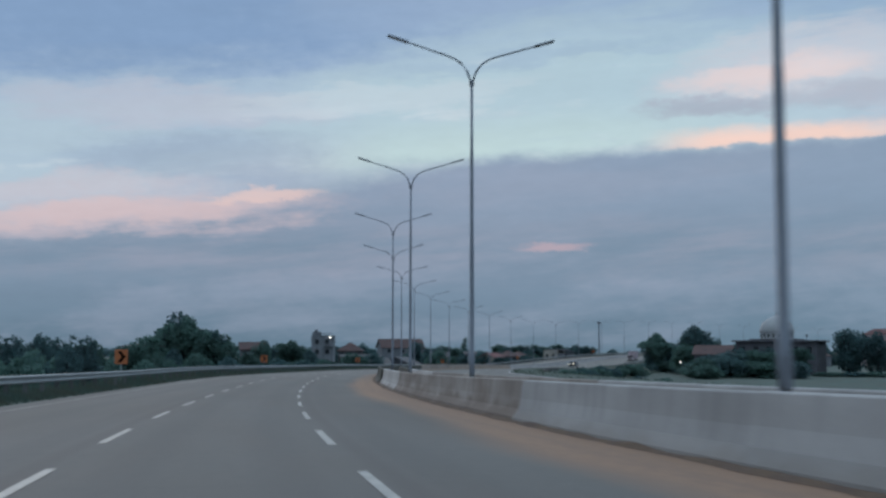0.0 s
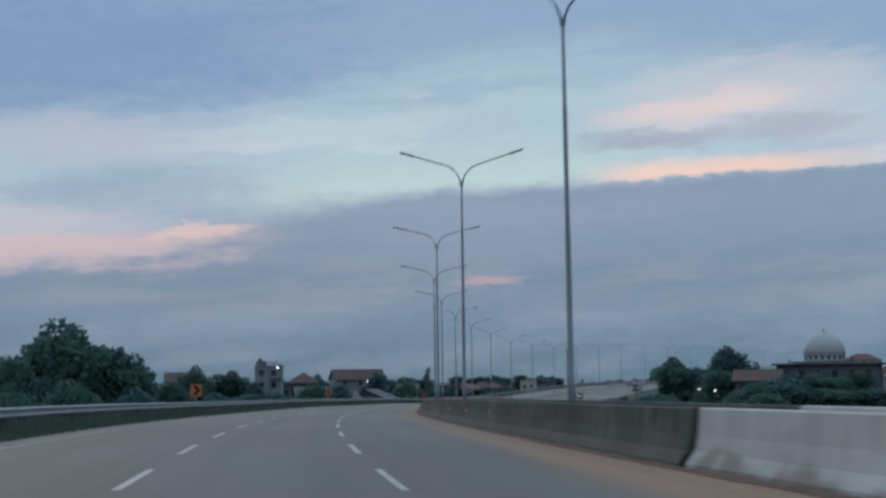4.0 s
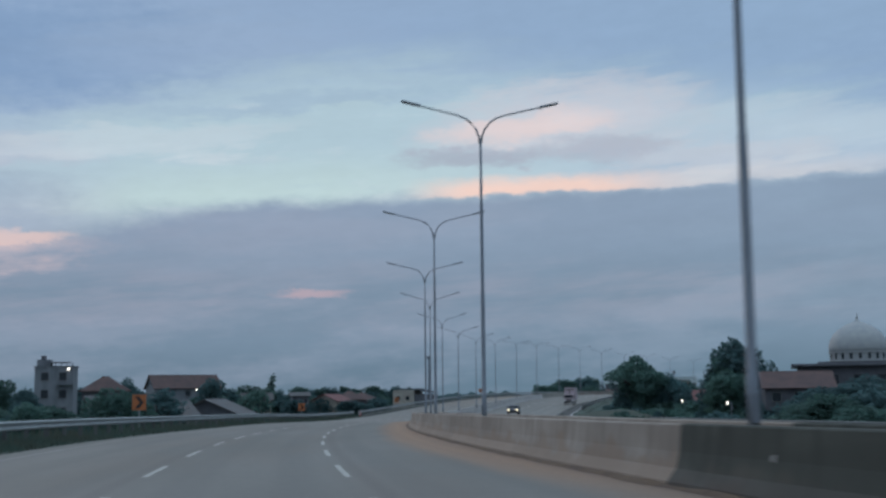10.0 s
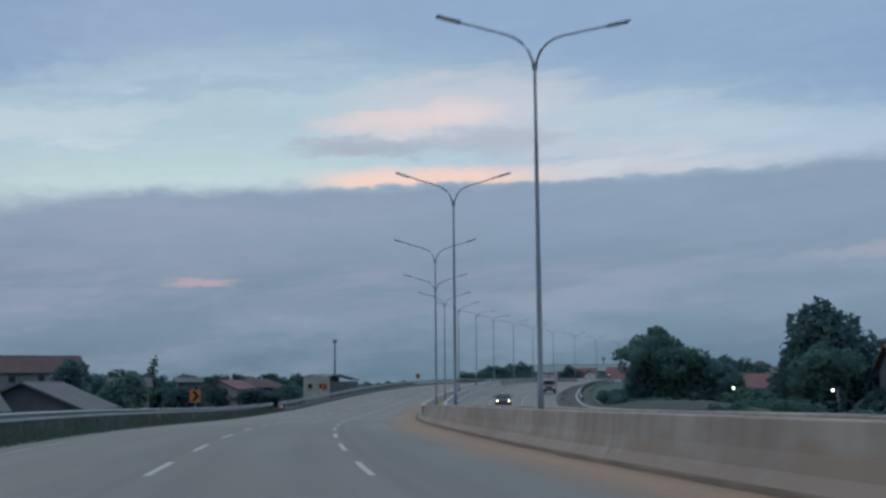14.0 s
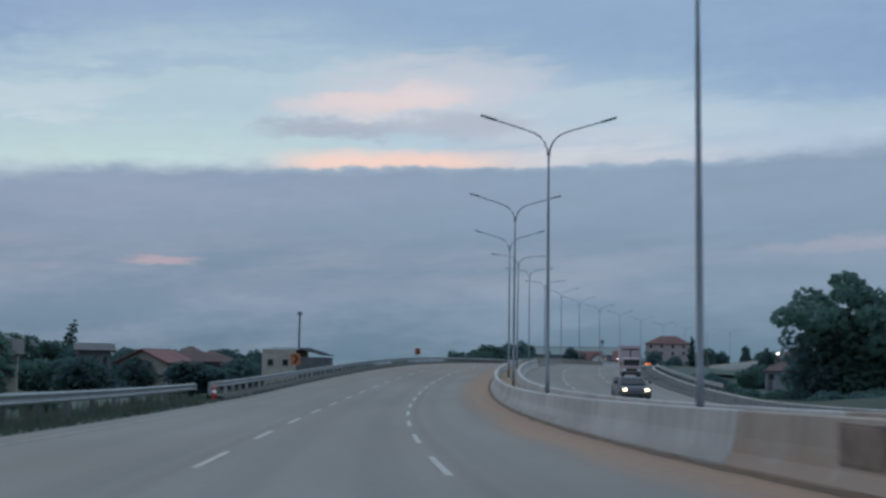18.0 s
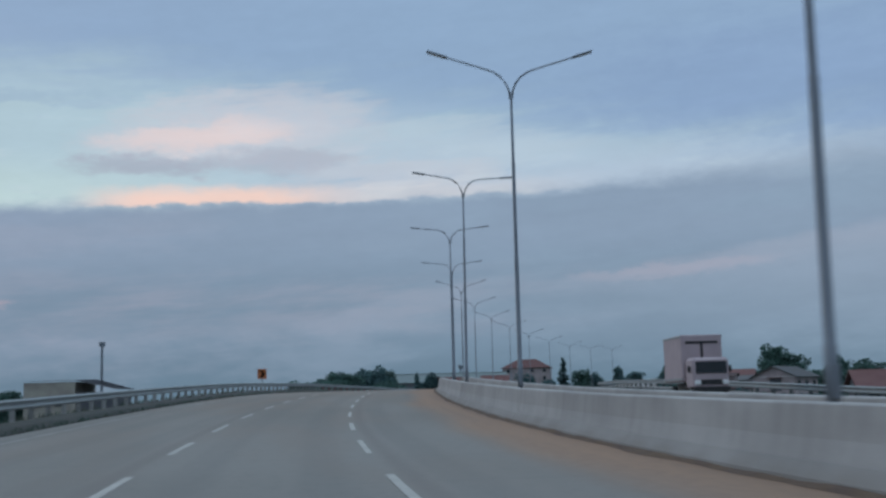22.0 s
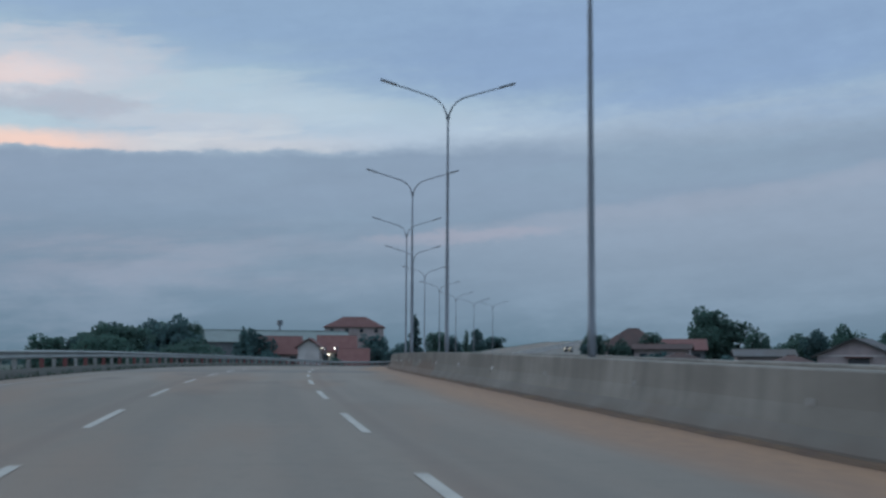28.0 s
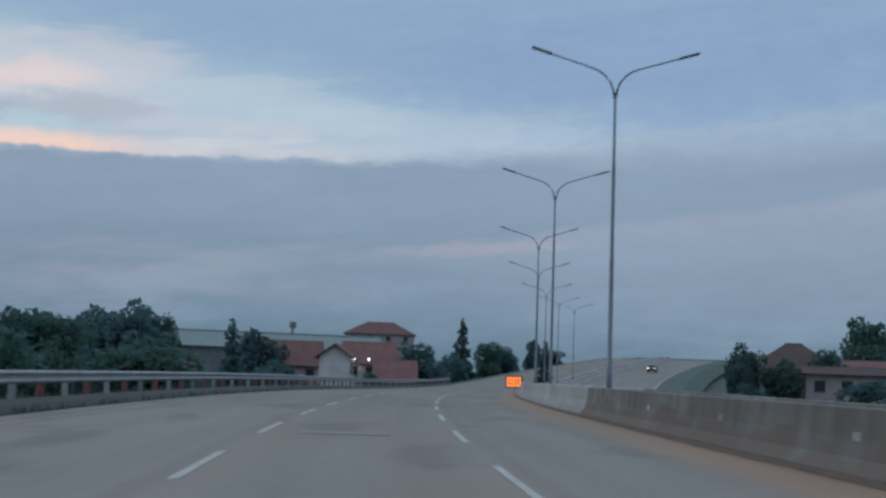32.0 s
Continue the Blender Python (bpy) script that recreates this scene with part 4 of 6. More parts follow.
# ---------------------------------------------------------------- chevron signs and cone
def chevron_sign():
    t = thing("chevron_sign", Matrix.Identity(4), "orange curve sign with a black chevron on a steel post", "road sign", "chevron signs along the bend")
    part("post", tube(bmesh.new(), [(0, 0, -0.6), (0, 0, 2.05)], [0.035, 0.035], 8), STEEL, t)
    board = part("board", boxed(-0.38, 0.38, -0.055, -0.04, 1.28, 2.12, bevel=0.004), ORANGE, t)
    bm = bmesh.new()
    for z0, z1, x0, x1 in ((1.38, 1.70, -0.22, 0.16), (2.02, 1.70, -0.22, 0.16)):
        vs = [bm.verts.new(v) for v in ((x0, -0.06, z0), (x0 + 0.22, -0.06, z0), (x1 + 0.12, -0.06, z1), (x1 - 0.12, -0.06, z1))]
        bm.faces.new(vs)
    bmesh.ops.solidify(bm, geom=bm.faces[:], thickness=0.003)
    part("chevron", bm, BLACK, board, "black arrow pointing right")
    part("bracket", boxed(-0.2, 0.2, -0.04, 0.04, 1.66, 1.74), STEEL, t)
    return t


sign = chevron_sign()
sign.matrix_basis = along(71.4, -8.9, -0.05, -8)
for s, turn in ((142.2, 6), (213.3, -4), (286.0, -10), (355.0, -4), (425.6, 3), (0.4, 0)):
    copy_thing(sign, along(s, -8.9, -0.05, turn))


def traffic_cone():
    t = thing("traffic_cone", along(320.7, -7.75, 0.02), "red plastic traffic cone in the gap of the guard rail", "traffic cone")
    part("base", boxed(-0.2, 0.2, -0.2, 0.2, 0, 0.04, bevel=0.01), CONE, t)
    part("body", tube(bmesh.new(), [(0, 0, 0.04), (0, 0, 0.45), (0, 0, 0.75)], [0.15, 0.08, 0.03], 14), CONE, t, smooth=True)
    part("collar", tube(bmesh.new(), [(0, 0, 0.36), (0, 0, 0.5)], [0.104, 0.078], 14), REFLECT, t, "white band")


traffic_cone()


# ---------------------------------------------------------------- trees
def leaf_mesh(name, mat, blobs, n, size, seed, droop=0.0):
    """Leaf clumps over and inside a set of ovals (centre, radii)."""
    rng = random.Random(seed)
    vs, fs = [], []
    vol = [r[0] * r[1] * r[2] for c, r in blobs]
    tot = sum(vol)
    for (c, r), v in zip(blobs, vol):
        for _ in range(max(8, int(n * v / tot))):
            d = Vector((rng.gauss(0, 1), rng.gauss(0, 1), rng.gauss(0, 1))).normalized()
            k = rng.uniform(0.45, 1.06) ** 0.6
            q = Vector((c[0] + d.x * r[0] * k, c[1] + d.y * r[1] * k, c[2] + d.z * r[2] * k))
            q += Vector((noise.noise(q * 1.3), noise.noise(q * 1.3 + Vector((9, 0, 0))), noise.noise(q * 1.3 + Vector((0, 9, 0))))) * 0.12
            a = Vector((rng.gauss(0, 1), rng.gauss(0, 1), rng.gauss(0, 0.7) - droop)).normalized()
            b = a.orthogonal().normalized()
            b = (b + a.cross(b) * rng.uniform(-1, 1)).normalized()
            s = size * rng.uniform(0.6, 1.5)
            i = len(vs)
            vs += [tuple(q - a * s), tuple(q + b * s * 0.55), tuple(q + a * s), tuple(q - b * s * 0.55)]
            fs.append((i, i + 1, i + 2, i + 3))
    me = bpy.data.meshes.new(name)
    me.from_pydata(vs, [], fs)
    me.materials.append(mat)
    return me


def make_tree(kind, seed, mat):
    """A unit tree, about 1 high: 0 round broadleaf, 1 bush, 2 slim conifer, 3 flat spreading crown."""
    rng = random.Random(seed)
    label, cat = {0: ("dark green leafy tree with an uneven crown", "tree"), 1: ("dense dark green bush", "bush"), 2: ("slim dark conifer with a pointed top", "tree"), 3: ("dark spreading tree with gaps in its flat crown", "tree")}[kind]
    t = thing("tree" if kind != 1 else "bush", Matrix.Identity(4), label, cat, "trees beside the highway" if kind != 1 else "bushes beside the highway")
    blobs = []
    bm = bmesh.new()
    if kind == 0:
        tube(bm, [(0, 0, -0.05), (0.01, 0, 0.2), (0, 0.015, 0.45), (0.01, 0, 0.75)], [0.035, 0.027, 0.02, 0.008], 7)
        for _ in range(13):
            a, h = rng.uniform(0, 6.28), rng.uniform(0.3, 0.85)
            rad = 0.30 * math.sin(math.pi * min(1, (h - 0.08) / 0.95)) * rng.uniform(0.5, 1.1)
            c = (math.cos(a) * rad, math.sin(a) * rad, h)
            w = rng.uniform(0.10, 0.19)
            blobs.append((c, (w, w, w * rng.uniform(0.7, 1.0))))
            tube(bm, [(0, 0, h * 0.5), (c[0] * 0.5, c[1] * 0.5, h * 0.75), c], [0.014, 0.009, 0.004], 5)
        blobs += [((0, 0, 0.55), (0.27, 0.27, 0.3)), ((0.03, 0, 0.84), (0.14, 0.14, 0.14)), ((0, 0, 0.25), (0.24, 0.24, 0.18))]
        n, size = 4200, 0.027
    elif kind == 1:
        for k in range(3):
            a = k * 2.1 + seed
            tube(bm, [(0, 0, -0.05), (math.cos(a) * 0.12, math.sin(a) * 0.12, 0.35), (math.cos(a) * 0.25, math.sin(a) * 0.25, 0.6)], [0.025, 0.016, 0.008], 5)
        for _ in range(9):
            a, rad = rng.uniform(0, 6.28), rng.uniform(0.1, 0.42)
            w = rng.uniform(0.16, 0.28)
            blobs.append(((math.cos(a) * rad, math.sin(a) * rad, rng.uniform(0.2, 0.8 - rad * 0.6)), (w, w, w * 0.9)))
        blobs.append(((0, 0, 0.4), (0.42, 0.42, 0.4)))
        n, size = 2600, 0.04
    elif kind == 2:
        tube(bm, [(0, 0, -0.05), (0, 0, 0.5), (0, 0, 0.95)], [0.02, 0.014, 0.004], 6)
        for k in range(16):
            h = 0.15 + 0.8 * k / 15
            w = 0.13 * (1 - h) + 0.025
            a = k * 2.4
            blobs.append(((math.cos(a) * w * 0.5, math.sin(a) * w * 0.5, h), (w, w, 0.055)))
        n, size = 1300, 0.028
    else:
        tube(bm, [(0, 0, -0.05), (0.015, 0.01, 0.2), (0, 0.02, 0.42)], [0.05, 0.04, 0.03], 8)
        for k in range(19):
            a, rad = k * 2.4 + rng.uniform(-0.3, 0.3), 0.16 + 0.46 * math.sqrt((k + 0.5) / 19)
            h = 0.86 - 0.62 * rad * rad + rng.uniform(-0.12, 0.06)
            c = (math.cos(a) * rad, math.sin(a) * rad, h)
            w = rng.uniform(0.11, 0.18)
            blobs.append((c, (w, w, w * 0.55)))
            tube(bm, [(0, 0, 0.4), (c[0] * 0.5, c[1] * 0.5, 0.4 + (h - 0.4) * 0.65), c], [0.022, 0.013, 0.005], 5)
        blobs += [((0, 0, 0.86), (0.2, 0.2, 0.12)), ((-0.3, 0.1, 0.45), (0.16, 0.16, 0.13)), ((0.32, -0.1, 0.42), (0.2, 0.2, 0.15)), ((0.1, 0.2, 0.35), (0.2, 0.2, 0.14))]
        n, size = 5200, 0.025
    part("trunk", bm, BARK, t, smooth=True)
    part("crown", leaf_mesh("crown", mat, blobs, n, size, seed), None, t)
    return t


PROTO = {}
for kind, count in ((0, 6), (1, 5), (2, 2), (3, 1)):
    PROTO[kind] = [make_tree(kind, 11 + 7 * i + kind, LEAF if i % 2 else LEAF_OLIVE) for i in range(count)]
placed = {}


def plant(x, y, top, width, kind, which=None):
    """Stands a tree whose top reaches z = top at x, y."""
    base = ground_height(x, y)
    ps = PROTO[kind]
    ob = ps[which if which is not None else random.randrange(len(ps))]
    high = max(top - base, 1.2)
    spread = {0: 0.8, 1: 1.15, 2: 0.32, 3: 1.35}[kind]
    wide = max(width, high * (0.35 if kind == 0 else 0.2)) / spread
    m = Matrix.Translation((x, y, base)) @ Matrix.Rotation(random.uniform(0, 6.28), 4, "Z") @ Matrix.Diagonal((wide, wide, high / (1.0 if kind else 0.98), 1))
    if ob.name not in placed:
        placed[ob.name] = ob
        ob.matrix_basis = m
        return ob
    c = copy_thing(ob, Matrix.Identity(4))
    c.matrix_basis = m
    return c


TREES_START = [
    (-35.5, 107.1, 2.8, 2.7, 0),
    (-30.3, 98.3, 1.8, 2.5, 0),
    (-30.9, 105.4, 2.5, 3.3, 0),
    (-26.0, 96.5, 1.6, 2.0, 1),
    (-24.7, 99.9, 1.3, 2.5, 1),
    (-26.1, 130.4, 2.1, 3.3, 1),
    (-30.6, 162.1, 3.2, 4.9, 0),
    (-26.2, 162.9, 1.9, 4.2, 1),
    (-28.0, 187.9, 3.0, 2.9, 0),
    (-18.3, 249.2, 2.0, 5.5, 1),
    (-15.8, 269.4, 0.9, 5.4, 0),
    (-27.1, 122.0, 1.1, 3.1, 1),
    (-25.7, 147.8, 1.1, 3.8, 1),
    (-34.8, 184.2, 4.2, 4.8, 0),
    (-33.6, 143.3, 1.8, 2.5, 1),
    (-34.8, 155.4, 2.2, 3.3, 1),
]
TREES_LEFT = [
    (-43.8, 298.8, 4.0, 4.7, 0),
    (-38.7, 309.7, 4.1, 6.8, 0),
    (-35.0, 320.3, 2.4, 4.8, 1),
    (-23.6, 351.3, 3.7, 4.4, 0),
    (-8.4, 421.5, 0.8, 9.2, 0),
    (-1.9, 371.4, 2.5, 6.5, 1),
    (8.5, 496.0, 7.0, 4.3, 2),
    (8.3, 395.8, 0.4, 5.9, 1),
    (13.5, 405.4, 0.3, 5.4, 1),
    (29.2, 444.0, 0.3, 6.9, 1),
    (-37.0, 244.1, 0.0, 4.9, 1),
    (-34.3, 254.8, 0.2, 5.9, 1),
    (-30.8, 265.4, 0.0, 6.3, 1),
    (-27.0, 280.9, -0.1, 6.9, 1),
    (-22.5, 306.3, -0.1, 7.1, 1),
    (-16.2, 331.5, -0.1, 7.0, 1),
]
TREES_MID = [
    (-25.5, 423.0, 0.8, 7.0, 0),
    (-2.3, 428.3, 0.8, 5.9, 0),
    (2.3, 418.1, 0.3, 5.7, 1),
    (7.3, 417.8, 0.8, 7.4, 0),
    (13.3, 422.3, 0.8, 7.0, 1),
    (19.1, 396.5, -0.5, 7.3, 0),
    (28.1, 420.5, 0.0, 5.8, 0),
    (-7.1, 413.4, 0.8, 5.6, 1),
    (-4.5, 393.9, 0.8, 5.1, 0),
    (8.3, 423.6, 0.8, 4.7, 0),
    (11.0, 418.4, 0.3, 3.8, 0),
    (15.6, 408.0, -0.0, 4.0, 1),
    (27.7, 441.7, 0.3, 5.7, 0),
    (32.5, 441.0, 0.3, 4.8, 0),
    (12.4, 410.0, 0.3, 3.8, 0),
    (15.1, 419.9, 0.4, 3.4, 0),
    (32.7, 448.2, 0.8, 4.9, 0),
]
TREES_CREST = [
    (102.9, 532.9, 3.3, 5.4, 0),
    (121.0, 568.8, 3.1, 7.7, 1),
    (117.6, 577.7, 4.7, 4.2, 0),
    (117.4, 558.4, 3.1, 6.9, 1),
    (117.9, 541.8, 3.4, 7.5, 0),
    (146.7, 572.3, 3.0, 6.3, 1),
    (117.7, 526.3, 4.5, 2.6, 2),
    (55.0, 438.3, 0.8, 3.7, 1),
    (53.0, 433.5, 0.8, 3.0, 1),
    (138.1, 559.4, 1.2, 7.3, 0),
    (180.4, 519.5, 2.2, 7.0, 0),
    (181.7, 535.8, 1.4, 4.2, 0),
]
TREES_RIGHT = [
    (64.0, 296.1, 0.3, 7.3, 1),
    (67.3, 289.2, -0.3, 7.1, 1),
    (72.9, 280.9, 1.1, 7.8, 0),
    (71.8, 346.5, 2.5, 4.8, 0),
    (76.2, 344.6, 2.9, 4.6, 0),
    (71.4, 307.6, -0.8, 7.1, 1),
    (74.3, 300.2, -1.2, 6.2, 1),
    (42.7, 284.4, -1.2, 8.0, 1),
    (65.6, 334.2, 1.5, 4.1, 0),
    (62.5, 323.9, 0.8, 3.3, 0),
    (61.7, 312.5, -1.4, 4.9, 1),
    (56.0, 261.4, -1.1, 7.5, 1),
]
TREES_EXIT = [
    (234.7, 552.9, 9.0, 9.0, 0),
    (204.4, 499.0, 5.5, 8.2, 0),
    (271.7, 543.2, 5.3, 8.8, 1),
    (197.7, 537.7, 5.5, 4.7, 0),
    (219.7, 535.4, 5.9, 4.0, 0),
    (231.9, 536.0, 6.2, 7.3, 0),
    (208.1, 509.3, 6.8, 4.4, 0),
    (188.4, 542.6, 6.2, 3.6, 0),
    (268.6, 667.8, 8.0, 7.2, 0),
    (243.3, 551.2, 6.1, 5.4, 1),
    (224.4, 526.0, 6.5, 5.6, 0),
    (226.4, 571.2, 7.4, 6.4, 1),
]
TREES_END = [
    (110.5, 552.3, 5.6, 5.4, 0),
    (113.8, 555.5, 5.8, 5.6, 0),
    (113.8, 549.2, 5.0, 5.2, 0),
    (118.8, 555.9, 6.3, 6.2, 0),
    (121.0, 553.0, 6.6, 6.8, 0),
    (125.0, 555.6, 6.0, 4.6, 0),
    (116.2, 544.1, 3.5, 4.1, 1),
    (110.1, 544.1, 2.8, 4.0, 1),
    (113.2, 544.1, 2.9, 4.1, 1),
    (154.6, 593.4, 6.3, 7.0, 0),
    (189.2, 606.4, 6.1, 7.9, 0),
    (219.7, 636.2, 12.1, 5.2, 2),
    (223.2, 633.5, 7.7, 5.4, 0),
    (198.4, 612.2, 5.9, 5.5, 1),
    (158.8, 572.7, 1.9, 2.7, 1),
    (134.4, 560.1, 1.7, 5.6, 1),
    (130.2, 559.9, 1.3, 5.0, 1),
    (235.0, 642.0, 7.4, 5.7, 0),
    (252.3, 653.7, 9.6, 3.7, 0),
]
TREES_MOSQUE = [
    (90.8, 286.0, -5.5, 8.4, 1),
    (95.9, 284.3, -4.8, 9.8, 1),
    (100.6, 282.7, -5.0, 9.8, 1),
    (61.1, 279.7, 1.2, 7.7, 1),
    (66.5, 279.2, 1.9, 9.4, 0),
    (70.8, 276.9, 1.7, 9.4, 0),
    (63.8, 269.3, 0.9, 8.1, 1),
    (59.7, 271.5, 0.4, 7.4, 1),
    (64.9, 290.9, -0.4, 6.9, 1),
    (69.2, 288.6, 0.0, 7.3, 1),
    (70.2, 282.3, -0.3, 6.7, 1),
    (61.7, 292.6, -0.6, 6.9, 1),
    (59.6, 276.8, -0.8, 6.3, 1),
    (57.9, 273.9, -0.3, 8.4, 1),
    (64.4, 271.8, 0.2, 9.4, 1),
    (70.5, 266.4, -0.4, 9.3, 1),
    (75.6, 264.4, -0.3, 8.3, 1),
    (63.1, 319.5, -0.4, 8.0, 1),
    (62.1, 330.7, -0.8, 8.4, 1),
]
TREES_BANK = [
    (114.5, 561.6, 5.4, 6.0, 0),
    (116.1, 559.0, 5.6, 6.0, 0),
    (119.0, 560.1, 5.6, 6.0, 0),
    (121.8, 559.1, 6.0, 6.4, 0),
    (124.7, 557.9, 5.4, 5.0, 0),
    (109.1, 546.5, 3.8, 4.1, 1),
    (112.1, 545.6, 3.7, 4.1, 1),
    (115.5, 546.5, 4.0, 4.2, 1),
    (118.3, 545.4, 3.8, 4.2, 1),
    (122.6, 548.0, 3.3, 3.4, 1),
    (104.5, 556.2, 4.0, 6.3, 0),
    (108.8, 554.8, 3.7, 5.6, 0),
]

for rows in (TREES_START, TREES_LEFT, TREES_MID, TREES_CREST, TREES_RIGHT, TREES_EXIT, TREES_END, TREES_BANK, TREES_MOSQUE):
    for x, y, top, width, kind in rows:
        plant(x, y, top, width * (1.45 if kind < 2 else 1.1), kind)
# the tall tree by the first bend, the round tree and the spreading tree by the mosque, the tree over the last barrier
tagged(plant(-35.2, 163.2, 6.7, 10.5, 0, 1), "tall dark tree with a lumpy crown above the bushes")
plant(-30.0, 165.0, 3.6, 6.0, 0, 2)
plant(-38.5, 158.0, 3.2, 6.0, 0, 0)
plant(-33.8, 161.0, 6.0, 8.0, 0, 4)
tagged(plant(63.3, 308.4, 8.0, 12.0, 0, 3), "large dense round-crowned tree beside the mosque")
plant(60.0, 303.5, 3.4, 8.0, 0, 4)
plant(65.8, 309.0, 6.2, 10.5, 0, 5)
plant(61.8, 307.5, 5.2, 9.5, 0, 2)
plant(191.7, 580.0, 6.6, 2.6, 2)
plant(66.8, 306.0, 3.5, 7.0, 0, 5)
plant(59.2, 335.4, 6.5, 12.6, 3, 0)
plant(60.2, 333.6, 4.6, 9.5, 0, 4)
plant(62.8, 332.0, 3.6, 8.5, 0, 1)
plant(58.3, 337.6, 3.5, 7.5, 0, 5)
plant(61.6, 341.5, 1.6, 6.0, 0, 1)
plant(64.0, 346.0, 1.0, 5.5, 0, 2)
plant(66.0, 335.0, 1.2, 8.0, 0, 5)
plant(60.5, 333.5, 0.6, 8.0, 1)
plant(232.1, 557.4, 11.8, 11.8, 0, 2)
# the wide dark tree before the warehouse, and those round the red-roofed house past the bend
plant(152.8, 594.0, 5.6, 7.0, 0, 3)
plant(91.2, 376.2, 4.0, 8.0, 0, 3)
plant(96.0, 379.5, 3.2, 8.0, 0, 1)
plant(186.5, 541.0, 4.8, 4.5, 0, 1)
plant(191.0, 539.0, 4.6, 6.0, 0, 4)
for x, y, top in ((152.0, 494.0, 1.6), (156.5, 499.5, 2.3), (161.0, 504.0, 2.6), (165.5, 497.0, 2.2), (170.5, 490.0, 1.9)):
    plant(x, y, top, 8.0, 1)

# scrub that fills the land behind the guard rail
for k in range(64):
    s = 72 + 4.3 * k + random.uniform(-1, 1)
    lat = -17.5 - random.uniform(0, 12) - (4 if s > 250 else 0)
    q = on(s, lat)
    plant(q.x, q.y, q.z + (2.4 if s < 130 else 1.5 if s < 265 else -0.7) + random.uniform(-0.8, 0.7 if s < 265 else 0.3), random.uniform(4.0, 6.5), 1 if random.random() < 0.7 else 0)
# low hedge on the bank beyond the far carriageway
for k in range(30):
    q = on(292 + 4.6 * k, 25.5 + random.uniform(0, 4 if k > 13 else 5))
    plant(q.x, q.y, (-2.1 if k < 14 else q.z + 0.25) + random.uniform(-0.3, 0.5), 4.5, 1)


for k in range(30):
    q = on(110 + 6.0 * k + random.uniform(-2, 2), 27.5 + random.uniform(0, 6))
    plant(q.x, q.y, q.z + random.uniform(0.1, 1.1), random.uniform(4.0, 6.0), 1)

# low scrub over the grassy bank
for k in range(26):
    q = on(284 + 2.5 * k, 26.5 + random.uniform(0, 6))
    plant(q.x, q.y, q.z + random.uniform(0.7, 1.5), random.uniform(2.6, 4.2), 1)

# the continuous belt of trees behind the houses beside the first bend, and a farther one past the village
for k in range(26):
    x = -62 + 3.7 * k + random.uniform(-1.5, 1.5)
    plant(x, 442 + random.uniform(0, 26), (2.6 if x < 8 else 0.9) + random.uniform(-0.7, 0.9), random.uniform(6.5, 9.5), 0)
for k in range(18):
    plant(30 + 3.2 * k + random.uniform(-1.5, 1.5), 668 + random.uniform(0, 24), 4.4 + random.uniform(-0.8, 1.2), random.uniform(8.0, 11.0), 0)

# trees filling the first bend, before the long house, and round the mosque
for x, y, top, width in ((-44, 124, 2.8, 6), (-39.5, 125, 2.6, 6), (-35.5, 124, 2.3, 5), (-31.5, 122, 1.9, 5), (-9.7, 402, 4.4, 8.0), (101, 303, 7.2, 9), (107, 300, 6.6, 10), (105, 311, 7.0, 10), (80, 300, 2.3, 8), (86, 297, 2.1, 8), (74, 303, 2.2, 7)):
    plant(x, y, top, width, 0)


def far_woods():
    """The low belt of trees that closes the horizon all round."""
    rng = random.Random(5)
    vs, fs = [], []
    for k in range(900):
        a = rng.uniform(0, 2 * math.pi)
        r = rng.uniform(900, 1900)
        x, y = 60 + math.cos(a) * r, 300 + math.sin(a) * r
        w, h = rng.uniform(9, 22), rng.uniform(6, 11.5)
        c = len(vs)
        n, m = 7, 3
        for j in range(m + 1):
            f = j / m
            for i in range(n):
                t = 6.283 * i / n
                q = w * math.sqrt(max(0.02, 1 - f * f)) * rng.uniform(0.75, 1.15)
                vs.append((x + math.cos(t) * q, y + math.sin(t) * q, -5 + h * f * rng.uniform(0.85, 1.1)))
        for j in range(m):
            for i in range(n):
                fs.append((c + j * n + i, c + j * n + (i + 1) % n, c + (j + 1) * n + (i + 1) % n, c + (j + 1) * n + i))
        fs.append(tuple(c + m * n + i for i in range(n)))
    me = bpy.data.meshes.new("far_woods")
    me.from_pydata(vs, [], fs)
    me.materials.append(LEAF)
    tagged(new("far_woods", me), "belt of distant dark woods along the horizon", "woods", kind="stuff")


far_woods()


